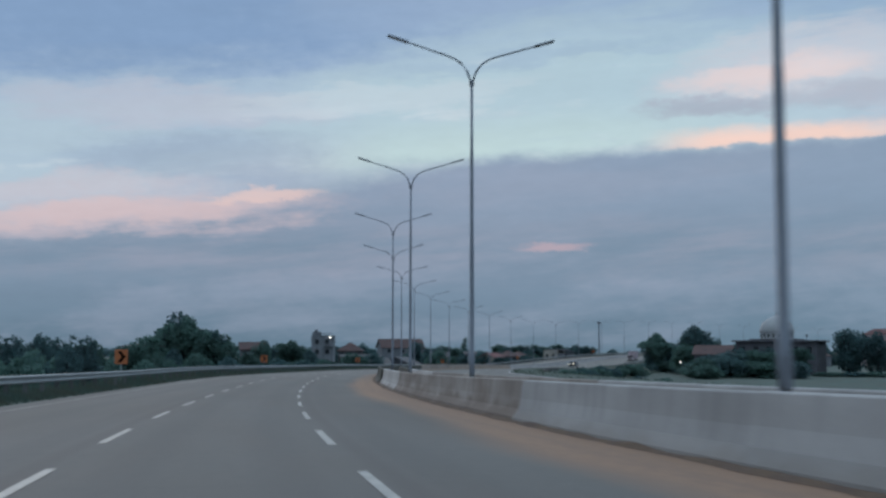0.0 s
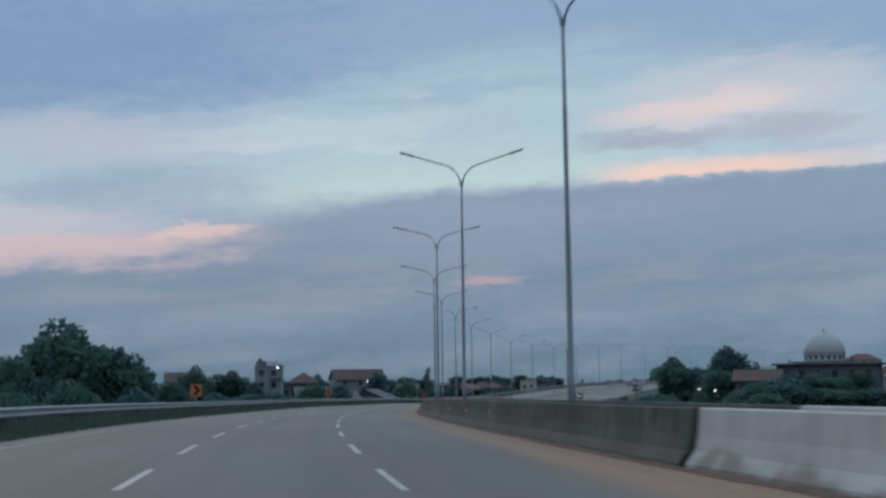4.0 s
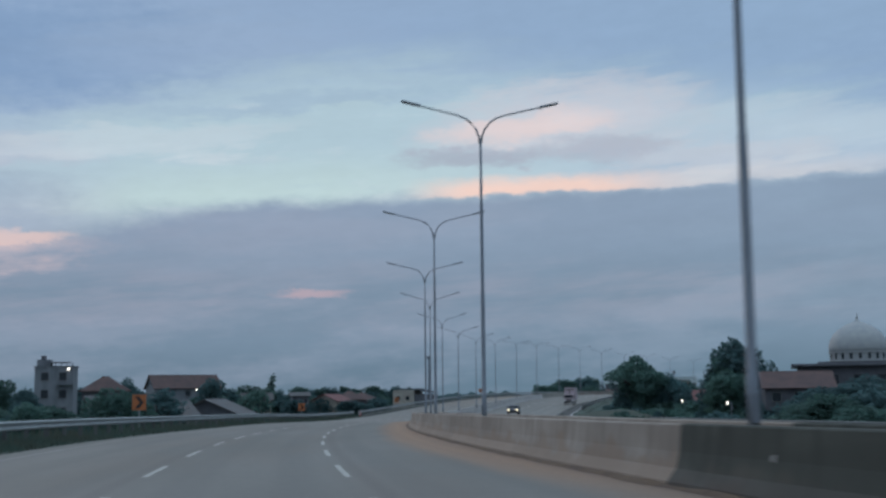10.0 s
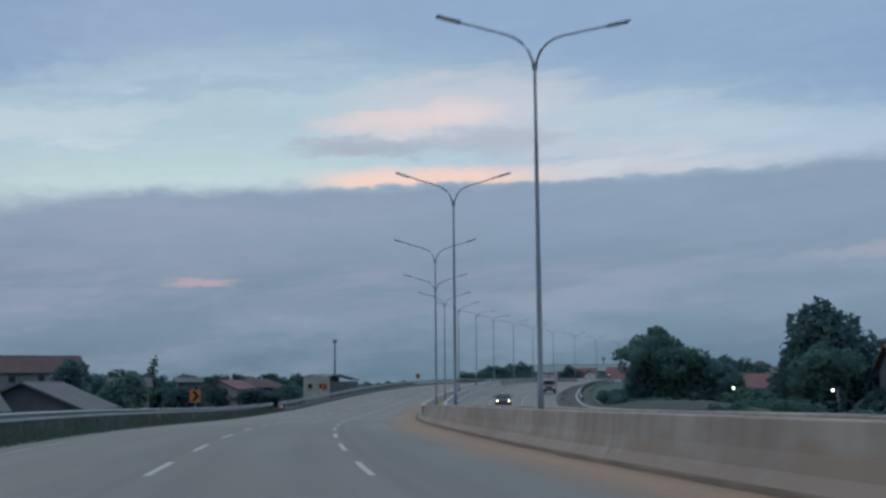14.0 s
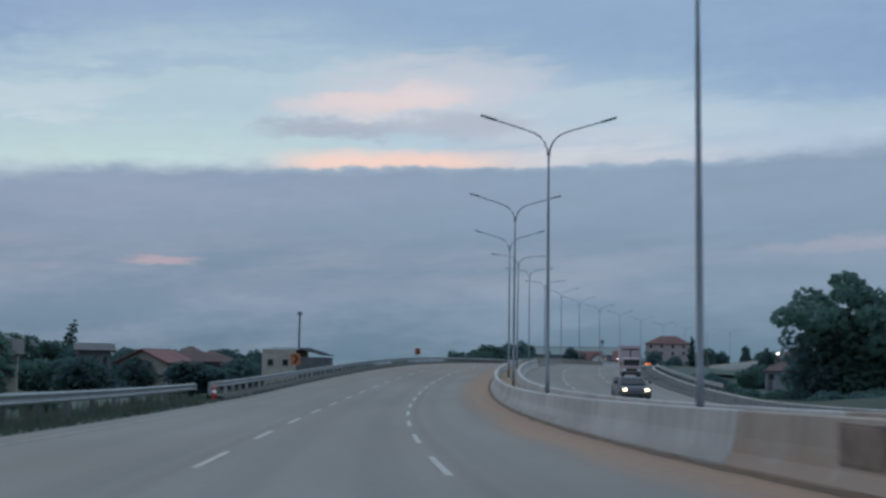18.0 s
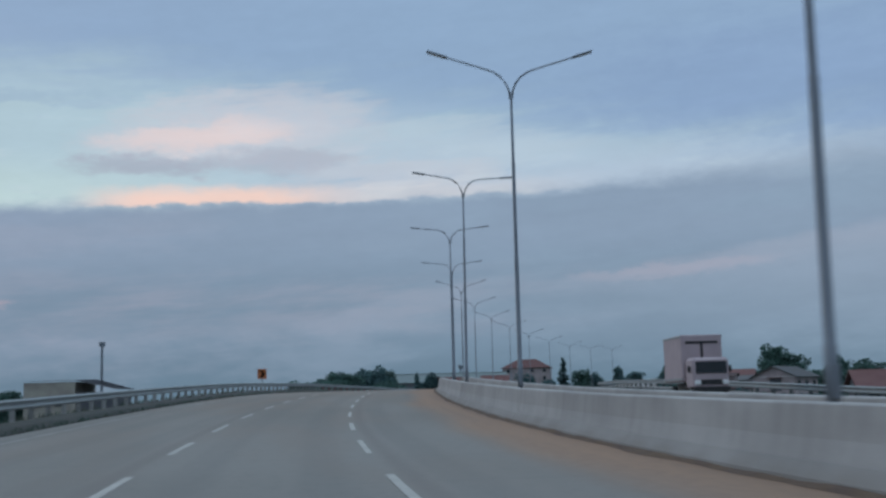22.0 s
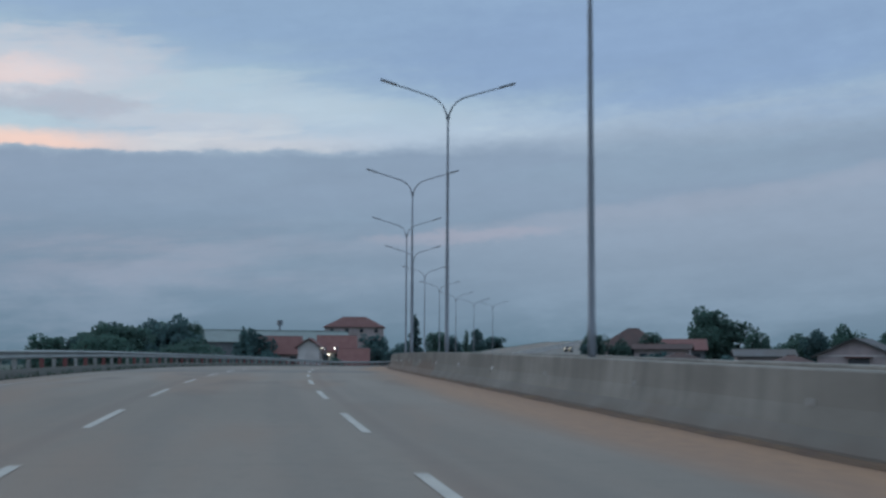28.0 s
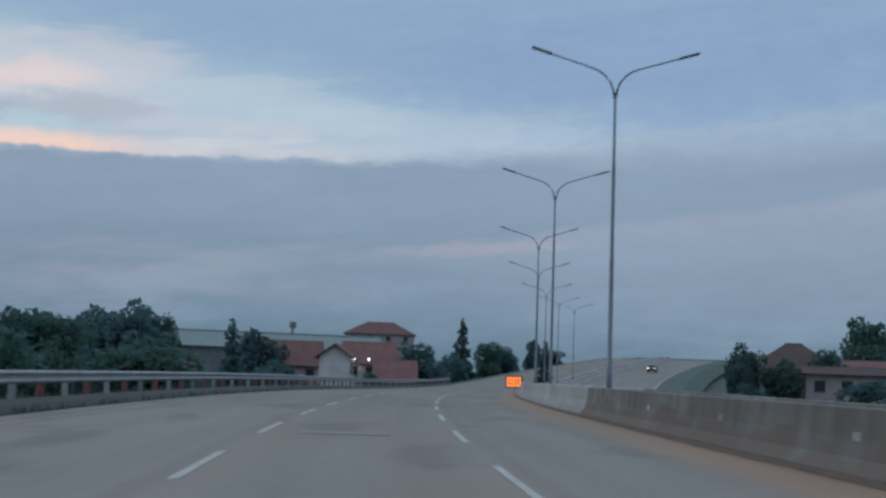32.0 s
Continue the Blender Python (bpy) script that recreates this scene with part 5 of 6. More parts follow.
def verge_grass():
    """Blades on both verges: a dense fringe before and under the old guard rail, a thinner one past it."""
    rng = random.Random(8)
    vs, fs = [], []

    def blade(s, lat, up, h):
        q = on(s, lat, up)
        a = rng.uniform(0, 3.14)
        d = Vector((math.cos(a), math.sin(a), 0)) * rng.uniform(0.03, 0.07)
        lean = Vector((rng.uniform(-0.1, 0.1), rng.uniform(-0.1, 0.1), h))
        i = len(vs)
        vs.extend([tuple(q - d), tuple(q + d), tuple(q + lean)])
        fs.append((i, i + 1, i + 2))

    for k in range(26000):
        s, lat = rng.uniform(-5, 560), rng.uniform(-9.6, -8.25)
        blade(s, lat, 0.0 if lat > -8.6 else (lat + 8.6) * 0.45, rng.uniform(0.12, 0.5) * (1.5 if s < 318 else 0.9))
    for k in range(30000):
        s = rng.uniform(-5, 318)
        lat = -7.32 - 0.95 * math.sqrt(rng.random())
        patchy = 0.7 + 0.6 * noise.noise((s * 0.16, lat * 0.8, 4.0))
        blade(s, lat, 0.0, rng.uniform(0.10, 0.24) * (1.0 + 1.1 * (-7.32 - lat)) * patchy)
    for k in range(9000):
        blade(rng.uniform(318, 560), rng.uniform(-8.25, -7.35), 0.0, rng.uniform(0.06, 0.2))
    for k in range(9000):
        lat = rng.uniform(20.1, 24.5)
        blade(rng.uniform(-5, 560), lat, 0.1 if lat > 20.4 else -0.02, rng.uniform(0.08, 0.24))
    me = bpy.data.meshes.new("grass_tufts")
    me.from_pydata(vs, [], fs)
    me.materials.append(BLADE)
    tagged(new("grass_tufts", me), "rough dark grass tufts along the verges", "grass", kind="stuff")


verge_grass()


# ---------------------------------------------------------------- buildings
def window_unit(parent, x, y, z, w, h, face=-1):
    fr = part("window", boxed(x - w / 2, x + w / 2, y + face * 0.03, y - face * 0.02, z, z + h, bevel=0.01), FRAME, parent)
    part("pane", boxed(x - w / 2 + 0.07, x + w / 2 - 0.07, y + face * 0.036, y + face * 0.02, z + 0.07, z + h - 0.07), PANE, fr, "dark glass pane")
    part("sill", boxed(x - w / 2 - 0.08, x + w / 2 + 0.08, y + face * 0.12, y, z - 0.07, z - 0.01), FRAME, fr)


def roof_mesh(kind, w, d, rise, over=0.5, axis="x"):
    """A roof with thickness over a w x d plan; gable along x, or hip."""
    bm = bmesh.new()
    a, b = w / 2 + over, d / 2 + over
    drop = -over * rise / (d / 2)
    t = 0.14
    if kind == "gable":
        top = [(-a, 0, rise), (a, 0, rise)]
    else:
        k = max(a - b, 0.3)
        top = [(-k, 0, rise), (k, 0, rise)]
    e = [(-a, -b, drop), (a, -b, drop), (a, b, drop), (-a, b, drop)]
    V = [bm.verts.new(q) for q in e + top]
    bm.faces.new((V[0], V[1], V[5], V[4]))
    bm.faces.new((V[2], V[3], V[4], V[5]))
    if kind == "hip":
        bm.faces.new((V[1], V[2], V[5]))
        bm.faces.new((V[3], V[0], V[4]))
    bmesh.ops.recalc_face_normals(bm, faces=bm.faces[:])
    bmesh.ops.solidify(bm, geom=bm.faces[:], thickness=-t)
    return bm


def house(x, y, yaw, w, d, eave, ridge, kind="gable", wall=None, roof=None, label="", turn=0.0, rows=1, cols=3, lamp=None):
    """A house whose front faces -y before it is turned; eave and ridge are heights in the world."""
    wall, roof = wall or CREAM, roof or TILE_RED
    base = ground_height(x, y) - 0.3
    t = thing("house", Matrix.Translation((x, y, base)) @ Matrix.Rotation(radians(yaw + turn), 4, "Z"), label, "house", "houses beside the highway")
    h = eave - base
    bm = box(bmesh.new(), -w / 2, w / 2, -d / 2, d / 2, 0, h)
    if kind == "gable":
        for sx in (-1, 1):
            vs = [bm.verts.new(q) for q in ((sx * (w / 2), -d / 2, h), (sx * (w / 2), d / 2, h), (sx * (w / 2), 0, h + ridge - eave - 0.05), (sx * (w / 2 - 0.2), -d / 2, h), (sx * (w / 2 - 0.2), d / 2, h), (sx * (w / 2 - 0.2), 0, h + ridge - eave - 0.05))]
            for f in ((0, 1, 2), (3, 5, 4), (0, 2, 5, 3), (1, 4, 5, 2)):
                bm.faces.new([vs[i] for i in f])
    bmesh.ops.recalc_face_normals(bm, faces=bm.faces[:])
    part("wall", bm, wall, t)
    part("roof", roof_mesh(kind, w, d, ridge - eave), roof, t, m=Matrix.Translation((0, 0, h + 0.02)))
    part("ridge_cap", tube(bmesh.new(), [(-w / 2 + (0 if kind == "gable" else d / 2 - 0.2), 0, h + ridge - eave + 0.1), (w / 2 - (0 if kind == "gable" else d / 2 - 0.2), 0, h + ridge - eave + 0.1)], [0.12, 0.12], 6), roof, t)
    for r in range(rows):
        z = h - 1.9 - 2.9 * r
        if z < 0.4:
            break
        for c in range(cols):
            window_unit(t, -w / 2 + w * (c + 0.5) / cols, -d / 2, z, min(1.2, w / cols * 0.5), 1.25)
    part("door", boxed(-w / 2 + 0.6, -w / 2 + 1.5, -d / 2 - 0.03, -d / 2 + 0.02, 0.3, 2.35), DARKWALL, t)
    if lamp:
        part("lamp", boxed(lamp[0] - 0.12, lamp[0] + 0.12, -d / 2 - 0.3, -d / 2 - 0.06, lamp[1] - base - 0.1, lamp[1] - base + 0.1, bevel=0.04), LAMP_WHITE, t, "small lit white lamp")
    return t


# beside the first bend
house(-39.6, 160.1, 14, 4.6, 5.0, 1.7, 2.1, "hip", PLASTER, TIN, "small grey house half hidden behind bushes")
house(-45.4, 288.3, 11, 5.4, 6.0, 1.6, 3.1, "gable", DARKWALL, TILE_BROWN, "brown-roofed house among trees")
house(-26.1, 341.1, 3, 6.8, 6.0, 1.4, 3.3, "hip", DARKWALL, TILE_BROWN, "low brown-roofed house behind bushes")
house(-15.5, 433.0, 1, 15.0, 9.0, 2.5, 5.3, "gable", PLASTER, TILE_BROWN, "long house with a dark brown tiled roof and white gable", turn=14, lamp=(2.0, 2.0))
house(-17.0, 281.0, 2, 8.0, 6.0, -1.9, -0.5, "gable", DARKWALL, TIN, "low shed with a grey tin roof below the road", turn=20)
house(-10.0, 287.5, 0, 8.5, 7.0, -1.9, -0.35, "gable", DARKWALL, TIN, "tin-roofed house below the road's edge", turn=75)
house(-20.5, 299.0, 3, 9.0, 6.0, -1.2, 0.2, "gable", PLASTER, TIN, "long low shed under a pale tin roof", turn=8)
house(16.1, 407.0, -7, 6.0, 6.0, -0.8, 0.5, "gable", CREAM, TILE_RED, "small pale house with a red roof among trees", turn=60)
house(-1.3, 373.9, 0, 5.0, 5.0, -0.4, 0.7, "gable", CREAM, TIN, "small pale house with a low roof")
house(22.6, 428.5, -7, 7.6, 7.0, -0.5, 1.2, "hip", DARKWALL, TILE_BROWN, "brown hip-roofed house among trees")
house(8.7, 400.1, -1, 3.4, 5.0, 0.3, 0.9, "gable", DARKWALL, TIN, "dark narrow house below the road")
house(27.0, 440.5, -6, 6.8, 6.5, -0.8, 0.9, "hip", PLASTER, TILE_BROWN, "brown-roofed house behind the guard rail", turn=30)


def tower_block():
    x, y, top = -36.2, 366.0, 5.6
    base = ground_height(x, y) - 0.3
    t = thing("tower_block", Matrix.Translation((x, y, base)) @ Matrix.Rotation(radians(-2), 4, "Z"), "grey bare concrete tower house with a roof terrace", "building")
    h = top - base
    part("wall", boxed(-3.2, 3.2, -3, 3, 0, h), PLASTER, t)
    part("roof", boxed(-3.35, 3.35, -3.15, 3.15, h, h + 0.18), PLASTER, t)
    part("stair_tower", boxed(-3.1, -0.9, -1.5, 1.5, h + 0.18, h + 1.3), PLASTER, t)
    part("canopy", boxed(-1.2, 2.2, -2.6, 1.8, h + 0.75, h + 0.87), DARKWALL, t)
    for i in range(5):
        part("parapet_post", boxed(-0.8 + i * 0.95, -0.68 + i * 0.95, -3.05, -2.93, h + 0.18, h + 0.75), PLASTER, t)
    part("water_tank", tube(bmesh.new(), [(-2.2, 0, h + 1.3), (-2.2, 0, h + 2.0)], [0.45, 0.45], 12), DARKWALL, t, "dark round water tank")
    for r in range(3):
        for c in (-1, 1):
            window_unit(t, c * 1.5, -3, h - 2.3 - r * 3.0, 1.3, 1.4)
    part("balcony", boxed(0.4, 3.5, -3.9, -3.0, h - 3.1, h - 2.95), PLASTER, t)
    part("lamp", boxed(2.3, 2.55, -3.3, -3.05, h - 0.55, h - 0.25, bevel=0.05), LAMP_WHITE, t, "small lit white lamp")


tower_block()


def roadside_shed():
    x, y = 43.5, 459.5
    base = ground_height(x, y) - 0.3
    t = thing("shed", Matrix.Translation((x, y, base)) @ Matrix.Rotation(radians(-32), 4, "Z"), "beige-walled shed under a dark sloping roof", "shed")
    part("wall", boxed(-4.9, 1.0, -3, 3, 0, 1.7 - base), CREAM, t, "beige plastered end wall")
    part("side_wall", boxed(1.0, 5.3, -2.8, 2.9, 0, 0.5 - base), DARKWALL, t)
    bm = bmesh.new()
    vs = [bm.verts.new(q) for q in ((-5.0, -3.2, 1.86 - base), (1.1, -3.2, 1.86 - base), (5.7, -3.2, 0.8 - base), (5.7, 3.4, 0.8 - base), (1.1, 3.4, 2.1 - base), (-5.0, 3.4, 2.1 - base))]
    bm.faces.new((vs[0], vs[1], vs[4], vs[5]))
    bm.faces.new((vs[1], vs[2], vs[3], vs[4]))
    bmesh.ops.solidify(bm, geom=bm.faces[:], thickness=0.15)
    part("roof", bm, DARK_SHEET, t)
    for c in (-3.4, -0.8):
        window_unit(t, c, -3, -0.9 - base, 1.0, 1.0)


roadside_shed()


def mast(x, y, top, r, label, lamp=None, size=0.17):
    base = ground_height(x, y) - 0.5
    t = thing("mast", Matrix.Translation((x, y, base)), label, "mast")
    part("pole", tube(bmesh.new(), [(0, 0, 0), (0, 0, (top - base) * 0.6), (0, 0, top - base)], [r, r * 0.8, r * 0.6], 8), POLE, t)
    part("cap", boxed(-r * 1.6, r * 1.6, -r, r, top - base - 1.2, top - base), POLE, t)
    if lamp:
        part("bracket", tube(bmesh.new(), [(0, 0, lamp - base), (-0.5, 0, lamp - base + 0.1)], [0.04, 0.03], 6), POLE, t)
        part("lamp", boxed(-0.57 - size, -0.57 + size, -0.12, 0.12, lamp - base - 0.05, lamp - base + 0.12, bevel=0.03), LAMP_WHITE, t, "lit white lamp")


mast(83.0, 649.2, 17.0, 0.45, "tall slim grey mast behind the houses")
mast(198.2, 663.4, 10.5, 0.35, "slim grey mast behind the red roofs")
mast(77.5, 371.3, 1.5, 0.1, "short post with a lit lamp", 0.9, 0.085)
mast(61.6, 321.7, -1.1, 0.06, "short garden post with a lit lamp", -1.25, 0.08)
mast(58.8, 299.2, -1.3, 0.06, "short garden post with a lit lamp", -1.45, 0.08)


mast(152.6, 566.0, 2.8, 0.06, "short post with a small lit lamp", 2.5, 0.08)
mast(162.6, 578.6, 3.0, 0.06, "short post with a small lit lamp", 2.7, 0.08)


def lathe(bm, prof, sides=28):
    rings = [[bm.verts.new((r * math.cos(6.28319 * k / sides), r * math.sin(6.28319 * k / sides), z)) for k in range(sides)] for r, z in prof]
    for a, b in zip(rings, rings[1:]):
        for k in range(sides):
            bm.faces.new((a[k], a[(k + 1) % sides], b[(k + 1) % sides], b[k]))
    bm.faces.new(rings[-1])
    bm.faces.new(rings[0][::-1])
    return bm


def mosque():
    x, y = 85.8, 312.6
    base = ground_height(x, y) - 0.3
    t = thing("mosque", Matrix.Translation((x, y, base)) @ Matrix.Rotation(radians(-27), 4, "Z"), "dark-walled mosque with a large pale ribbed dome", "mosque")
    h = 3.9 - base
    part("wall", boxed(-9.0, 11.0, -7, 7, 0, h - 0.25), DARKWALL, t)
    part("overhang", boxed(-9.9, 11.9, -7.9, 7.9, h - 0.25, h + 0.15, bevel=0.05), DARKWALL, t, "dark flat roof overhang")
    part("upper_roof", boxed(-6.0, 6.0, -5.0, 5.0, h + 0.15, h + 0.5, bevel=0.05), DARKWALL, t)
    drum = part("drum", lathe(bmesh.new(), [(3.95, 0), (4.0, 0.15), (3.85, 0.2), (3.85, 1.15), (4.05, 1.2), (4.05, 1.4)]), DOME, t, m=Matrix.Translation((0, 0, h + 0.5)) @ Matrix.Scale(1.08, 4), label="pale round drum with small arched openings")
    for k in range(20):
        a = 6.28319 * k / 20
        part("opening", boxed(-0.2, 0.2, -0.03, 0.03, 0.35, 1.15, bevel=0.02), PANE, drum, m=Matrix.Rotation(a, 4, "Z") @ Matrix.Translation((0, -3.86, 0)))
    prof = [(3.95, 0.0), (4.0, 0.45), (3.95, 1.0), (3.7, 1.8), (3.2, 2.55), (2.5, 3.2), (1.65, 3.75), (0.8, 4.1), (0.3, 4.35), (0.1, 4.6)]
    dome = part("dome", lathe(bmesh.new(), prof), DOME, t, m=Matrix.Translation((0, 0, h + 2.0)) @ Matrix.Scale(1.08, 4), smooth=True)
    part("finial", tube(bmesh.new(), [(0, 0, 4.5), (0, 0, 4.9), (0, 0, 5.05), (0, 0, 5.5)], [0.1, 0.16, 0.06, 0.02], 8), STEEL, dome)
    for c in range(6):
        window_unit(t, -7.2 + c * 3.3, -7, h - 3.2, 1.3, 1.8)


mosque()
house(65.3, 293.4, -26, 8.5, 7.0, 0.6, 2.5, "gable", DARKWALL, TILE_BROWN, "brown-roofed house with dark walls beside the mosque", turn=5)
house(70.0, 331.8, -31, 6.0, 6.0, -1.2, 0.3, "gable", PLASTER, TILE_RED, "low red-roofed house behind the trees")
house(145.2, 470.9, -36, 7.4, 7.0, -0.4, 1.1, "hip", PLASTER, TILE_BROWN, "distant house with a dark hipped roof")
house(168.4, 505.7, -39, 9.0, 8.0, 0.0, 1.7, "hip", PLASTER, TILE_BROWN, "low brown hip-roofed house")
house(120.5, 413.0, -44, 8.5, 6.0, -1.0, 0.6, "gable", DARKWALL, TILE_RED, "dark house with a red roof beyond the barrier", turn=10)
house(184.7, 471.1, -52, 8.0, 7.0, 1.4, 2.9, "hip", PLASTER, TIN, "house with a dark bluish roof")
house(179.5, 501.5, -52, 7.0, 6.0, 1.4, 2.2, "gable", PINK, TIN, "pinkish flat-fronted house with a low roof", turn=6)
arched = house(160.3, 473.5, -52, 9.0, 7.4, 1.3, 2.9, "gable", PINK, TIN, "pale gabled house with a doorway under a reddish awning", turn=76)
sunk = 1.3 - (ground_height(160.3, 473.5) - 0.3)
gate = part("doorway", boxed(-4.55, -4.48, -1.3, 0.7, max(0.2, sunk - 2.3), sunk - 0.25, bevel=0.02), DARKWALL, arched, "dark open doorway")
part("awning", boxed(-5.3, -4.5, -1.6, 1.0, sunk - 0.22, sunk - 0.1, bevel=0.02), TILE_RED, arched, "reddish awning over the doorway")
part("gable_trim", boxed(-4.56, -4.5, -3.7, 3.7, sunk - 0.06, sunk + 0.06), WHITEWALL, arched)
house(198.5, 543.5, -50, 9.6, 8.0, 3.4, 6.1, "hip", PINK, TILE_BROWN, "house under a broad red-brown roof beyond the barrier", rows=1)
house(196.0, 534.5, -52, 8.5, 5.0, 2.7, 3.4, "gable", PINK, TILE_BROWN, "low pinkish house with a brown-edged roof")
house(206.5, 540.5, -56, 8.0, 7.0, 2.8, 4.4, "gable", PLASTER, TILE_RED, "house with a dull red roof", turn=10)

# the village at the end of the road
house(161.0, 597.5, -30, 8.8, 7.0, 2.0, 4.9, "gable", PINK, TILE_RED, "low house with a bright red tiled roof", turn=4)
house(151.6, 568.9, -32, 3.4, 3.4, 2.8, 4.0, "gable", WHITEWALL, TILE_RED, "small house with its white gable to the road", turn=82)
house(173.5, 596.5, -33, 6.6, 6.0, 2.6, 5.2, "gable", CREAM, TILE_RED, "red-roofed house with two lit porch lamps", turn=3, lamp=(-1.6, 1.8))
house(165.2, 577.5, -35, 4.6, 5.5, 0.2, 2.6, "gable", PINK, TILE_RED, "low hut with a steep red roof", turn=2)
house(262.6, 730.6, -34, 18.6, 11.5, 11.6, 14.7, "hip", PINK, TILE_RED, "two-storey pinkish house with a red hipped roof", rows=2, cols=4)
house(150.0, 612.0, -27, 8.0, 6.0, 0.4, 2.0, "gable", DARKWALL, TILE_BROWN, "dark brown-roofed house behind the trees")


def warehouse():
    x, y = 175.0, 628.0
    base = ground_height(x, y) - 0.3
    t = thing("warehouse", Matrix.Translation((x, y, base)) @ Matrix.Rotation(radians(-22), 4, "Z"), "long warehouse under a grey-green sheet roof", "warehouse")
    part("wall", boxed(-20, 17, -7, 7, 0, 4.4 - base), PLASTER, t)
    part("roof", roof_mesh("gable", 37, 14, 2.3, 0.6), TIN_GREEN, t, m=Matrix.Translation((-1.5, 0, 4.42 - base)))
    part("ridge_cap", tube(bmesh.new(), [(-20, 0, 6.9 - base), (17, 0, 6.9 - base)], [0.18, 0.18], 6), TIN_GREEN, t)
    part("gable_end", boxed(-20.2, -19.9, -5, 5, 4.4 - base, 5.6 - base), REFLECT, t, "white gable end")
    for c in range(8):
        part("bay_door", boxed(-17.5 + c * 4.4, -14.8 + c * 4.4, -7.06, -6.98, 0.3, 3.6), TIN, t)


warehouse()


# board of orange lamps added for the orange light of a vehicle ahead
def warning_board():
    t = thing("warning_board", along(575.0, 5.6), "orange lit board standing in for a vehicle's lamp ahead", "road sign")
    part("post", boxed(-0.05, 0.05, -0.05, 0.05, 0.0, 0.7), STEEL, t)
    board = part("board", boxed(-0.7, 0.7, -0.05, 0.05, 0.55, 1.55, bevel=0.02), BLACK, t)
    for i in range(5):
        for j in range(3):
            part("lamp", boxed(-0.6 + i * 0.25, -0.42 + i * 0.25, -0.065, -0.045, 0.65 + j * 0.29, 0.86 + j * 0.29), LAMP_ORANGE, board)


warning_board()


# ---------------------------------------------------------------- vehicles on the far carriageway
def wheel(parent, x, y, r):
    w = part("wheel", tube(bmesh.new(), [(x - 0.1, y, r), (x - 0.08, y, r), (x + 0.08, y, r), (x + 0.1, y, r)], [r * 0.9, r, r, r * 0.9], 18), TYRE, parent)
    part("rim", tube(bmesh.new(), [(x - 0.105, y, r), (x + 0.105, y, r)], [r * 0.55, r * 0.55], 12), STEEL, w)


def car(s, lat, paint, label):
    """A small van-like car that faces the oncoming camera (towards -y along the road)."""
    t = thing("car", along(s, lat), label, "car", "cars on the far carriageway")
    prof = [(-2.1, 0.3), (-2.15, 0.62), (-2.0, 0.82), (-1.1, 0.98), (-0.35, 1.36), (-0.05, 1.43), (1.1, 1.43), (1.6, 1.3), (2.1, 0.98), (2.12, 0.35)]
    bm = bmesh.new()
    a = [bm.verts.new((-0.82 if z < 1.05 else -0.70, y, z)) for y, z in prof]
    b = [bm.verts.new((0.82 if z < 1.05 else 0.70, y, z)) for y, z in prof]
    n = len(prof)
    for i in range(n):
        bm.faces.new((a[i], a[(i + 1) % n], b[(i + 1) % n], b[i]))
    bm.faces.new(a[::-1])
    bm.faces.new(b)
    bmesh.ops.recalc_face_normals(bm, faces=bm.faces[:])
    bmesh.ops.bevel(bm, geom=bm.edges[:], offset=0.05, segments=2, affect="EDGES")
    body = part("body", bm, paint, t)
    bm = bmesh.new()
    vs = [bm.verts.new(q) for q in ((-0.68, -1.1, 1.02), (0.68, -1.1, 1.02), (0.6, -0.42, 1.33), (-0.6, -0.42, 1.33))]
    bm.faces.new(vs)
    bmesh.ops.solidify(bm, geom=bm.faces[:], thickness=0.02)
    part("windscreen", bm, PANE, t, m=Matrix.Translation((0, -0.02, 0.03)))
    for sx in (-1, 1):
        part("side_window", boxed(sx * 0.775 - 0.02, sx * 0.775 + 0.02, -0.15, 1.3, 1.05, 1.3), PANE, t)
        part("headlight", boxed(sx * 0.6 - 0.12, sx * 0.6 + 0.12, -2.2, -2.05, 0.67, 0.8, bevel=0.03), LAMP_WARM, t, "lit headlight")
        part("mirror", boxed(sx * 0.95 - 0.09, sx * 0.95 + 0.09, -0.85, -0.75, 1.05, 1.18, bevel=0.02), paint, t)
        for y in (-1.35, 1.3):
            wheel(t, sx * 0.74, y, 0.31)
    part("bumper", boxed(-0.8, 0.8, -2.24, -2.08, 0.32, 0.55, bevel=0.03), BLACK, t)
    return t


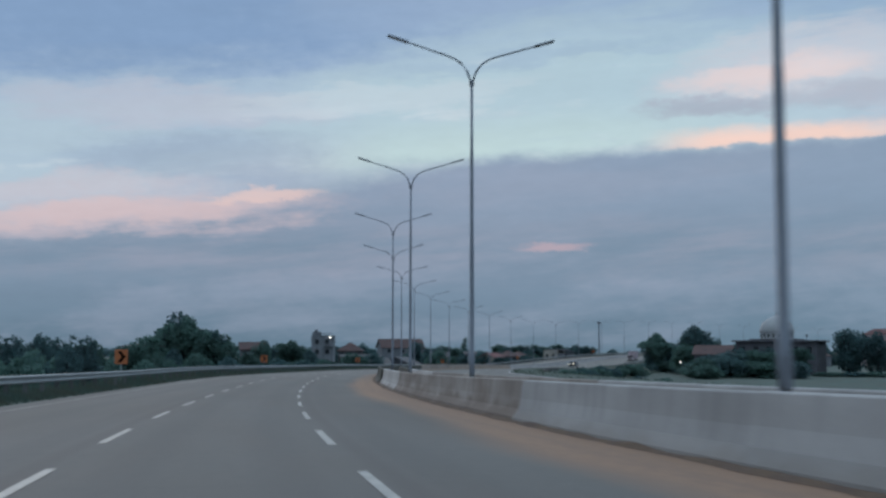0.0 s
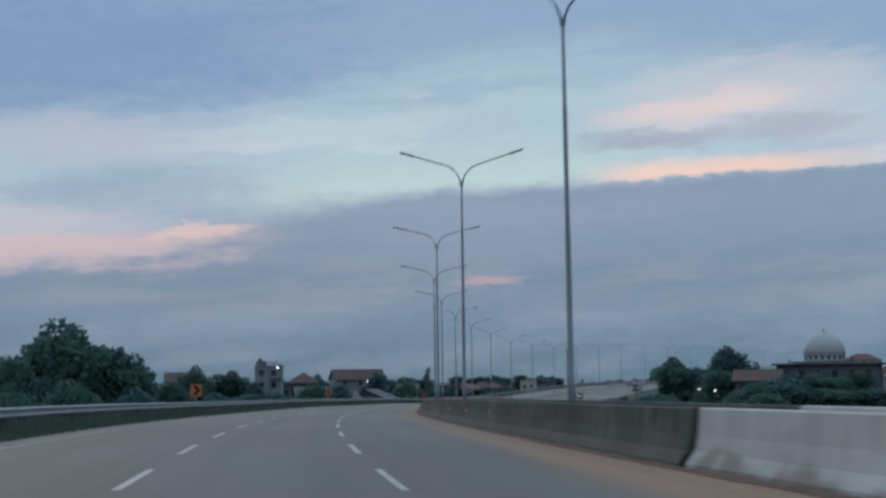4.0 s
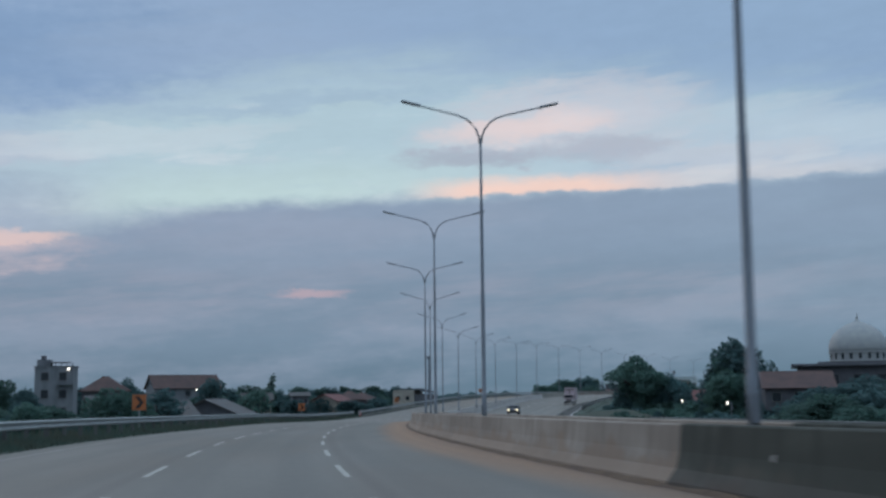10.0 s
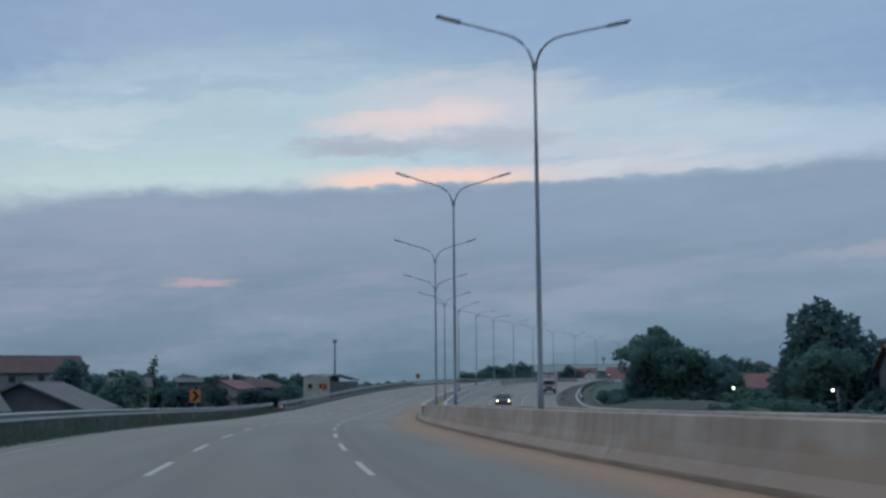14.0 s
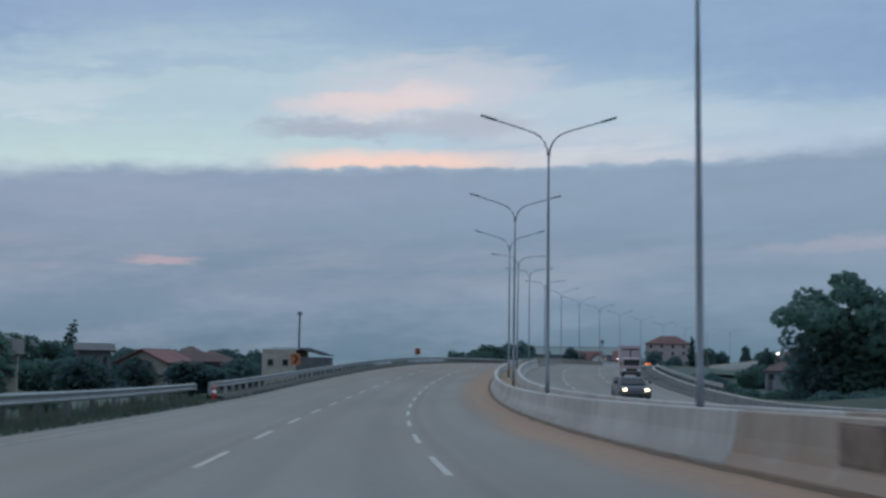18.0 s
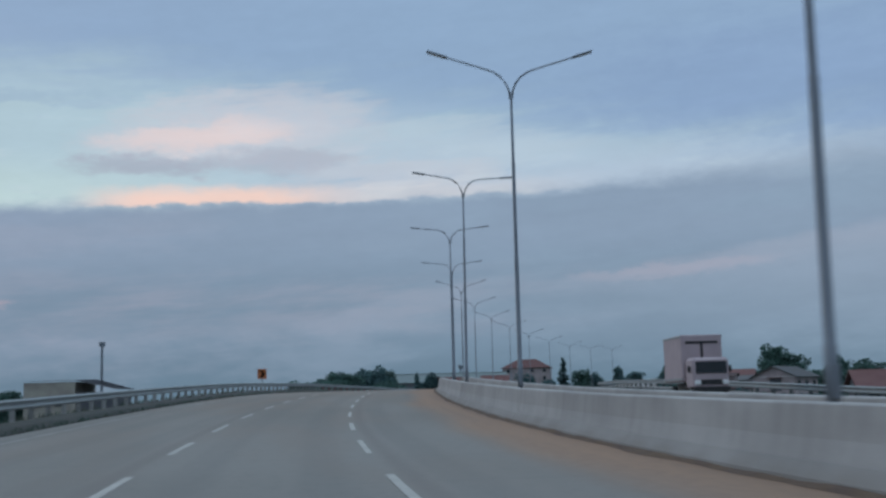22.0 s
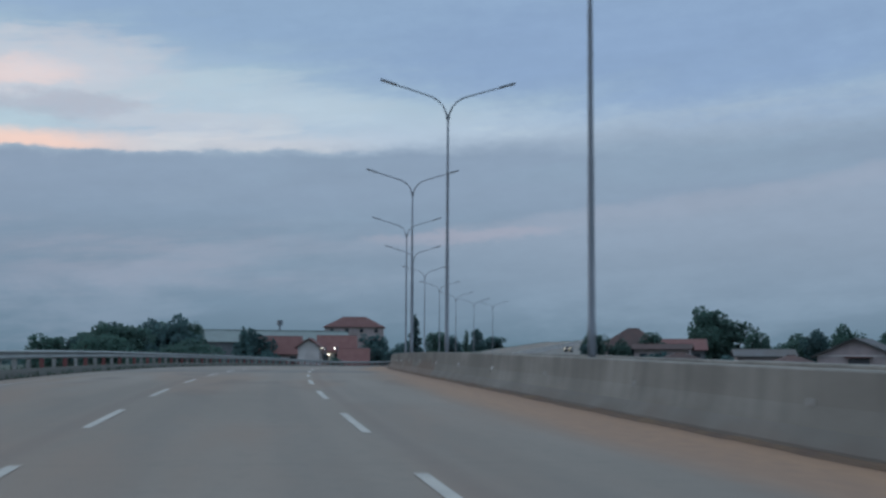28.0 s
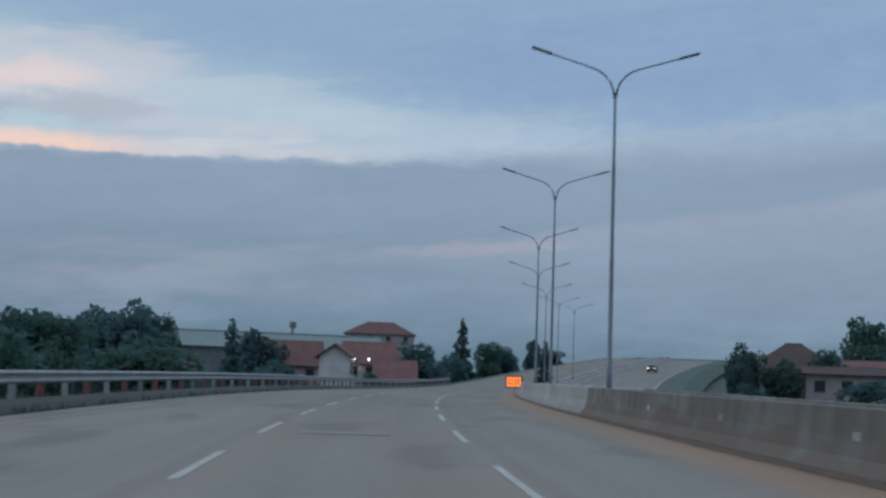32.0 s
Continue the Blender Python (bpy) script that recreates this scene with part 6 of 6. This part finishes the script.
def truck(s, lat, box_mat, label, lit):
    t = thing("truck", along(s, lat), label, "truck", "trucks on the far carriageway")
    cargo = part("cargo_box", boxed(-1.0, 1.0, -0.9, 2.9, 0.9, 3.15, bevel=0.04), box_mat, t)
    part("trim", boxed(-0.78, 0.78, -0.925, -0.9, 2.72, 2.84), BLACK, cargo, "dark band across the box's front")
    part("trim", boxed(-0.06, 0.06, -0.925, -0.9, 1.9, 2.72), BLACK, cargo, "dark upright band")
    for z in (0.98, 3.03):
        for sx in (-1, 1):
            part("rail", boxed(sx * 1.0 - 0.03, sx * 1.0 + 0.03, -0.88, 2.88, z, z + 0.09), STEEL, cargo)
    cab = part("cab", boxed(-0.86, 0.86, -2.5, -1.0, 0.5, 2.0, bevel=0.14), box_mat, t)
    part("windscreen", boxed(-0.74, 0.74, -2.53, -2.48, 1.25, 1.8), PANE, cab)
    part("grille", boxed(-0.5, 0.5, -2.53, -2.49, 0.72, 0.95), BLACK, cab)
    part("bumper", boxed(-0.88, 0.88, -2.62, -2.5, 0.38, 0.62, bevel=0.03), BLACK, t)
    part("chassis", boxed(-0.4, 0.4, -2.3, 2.8, 0.5, 0.86), BLACK, t)
    for sx in (-1, 1):
        for y in (-1.8, 1.8):
            wheel(t, sx * 0.74, y, 0.36)
        part("mirror", boxed(sx * 0.98 - 0.07, sx * 0.98 + 0.07, -2.25, -2.15, 1.3, 1.6, bevel=0.02), BLACK, cab)
        part("headlight", boxed(sx * 0.66 - 0.14, sx * 0.66 + 0.14, -2.55, -2.47, 0.72, 0.92, bevel=0.02), LAMP_WARM if lit else REFLECT, cab, "headlight")
    return t


car(331.0, 13.6, CAR_DARK, "dark car with lit headlights on the far carriageway")
car(716.0, 15.0, CAR_DARK, "distant dark car with lit headlights")
truck(381.5, 18.4, TRUCK_PINK, "pale pinkish box truck on the far carriageway", False)

# prototypes that no place took
for ps in PROTO.values():
    for ob in ps:
        if ob.name not in placed:
            for c in list(ob.children_recursive):
                bpy.data.objects.remove(c)
            bpy.data.objects.remove(ob)
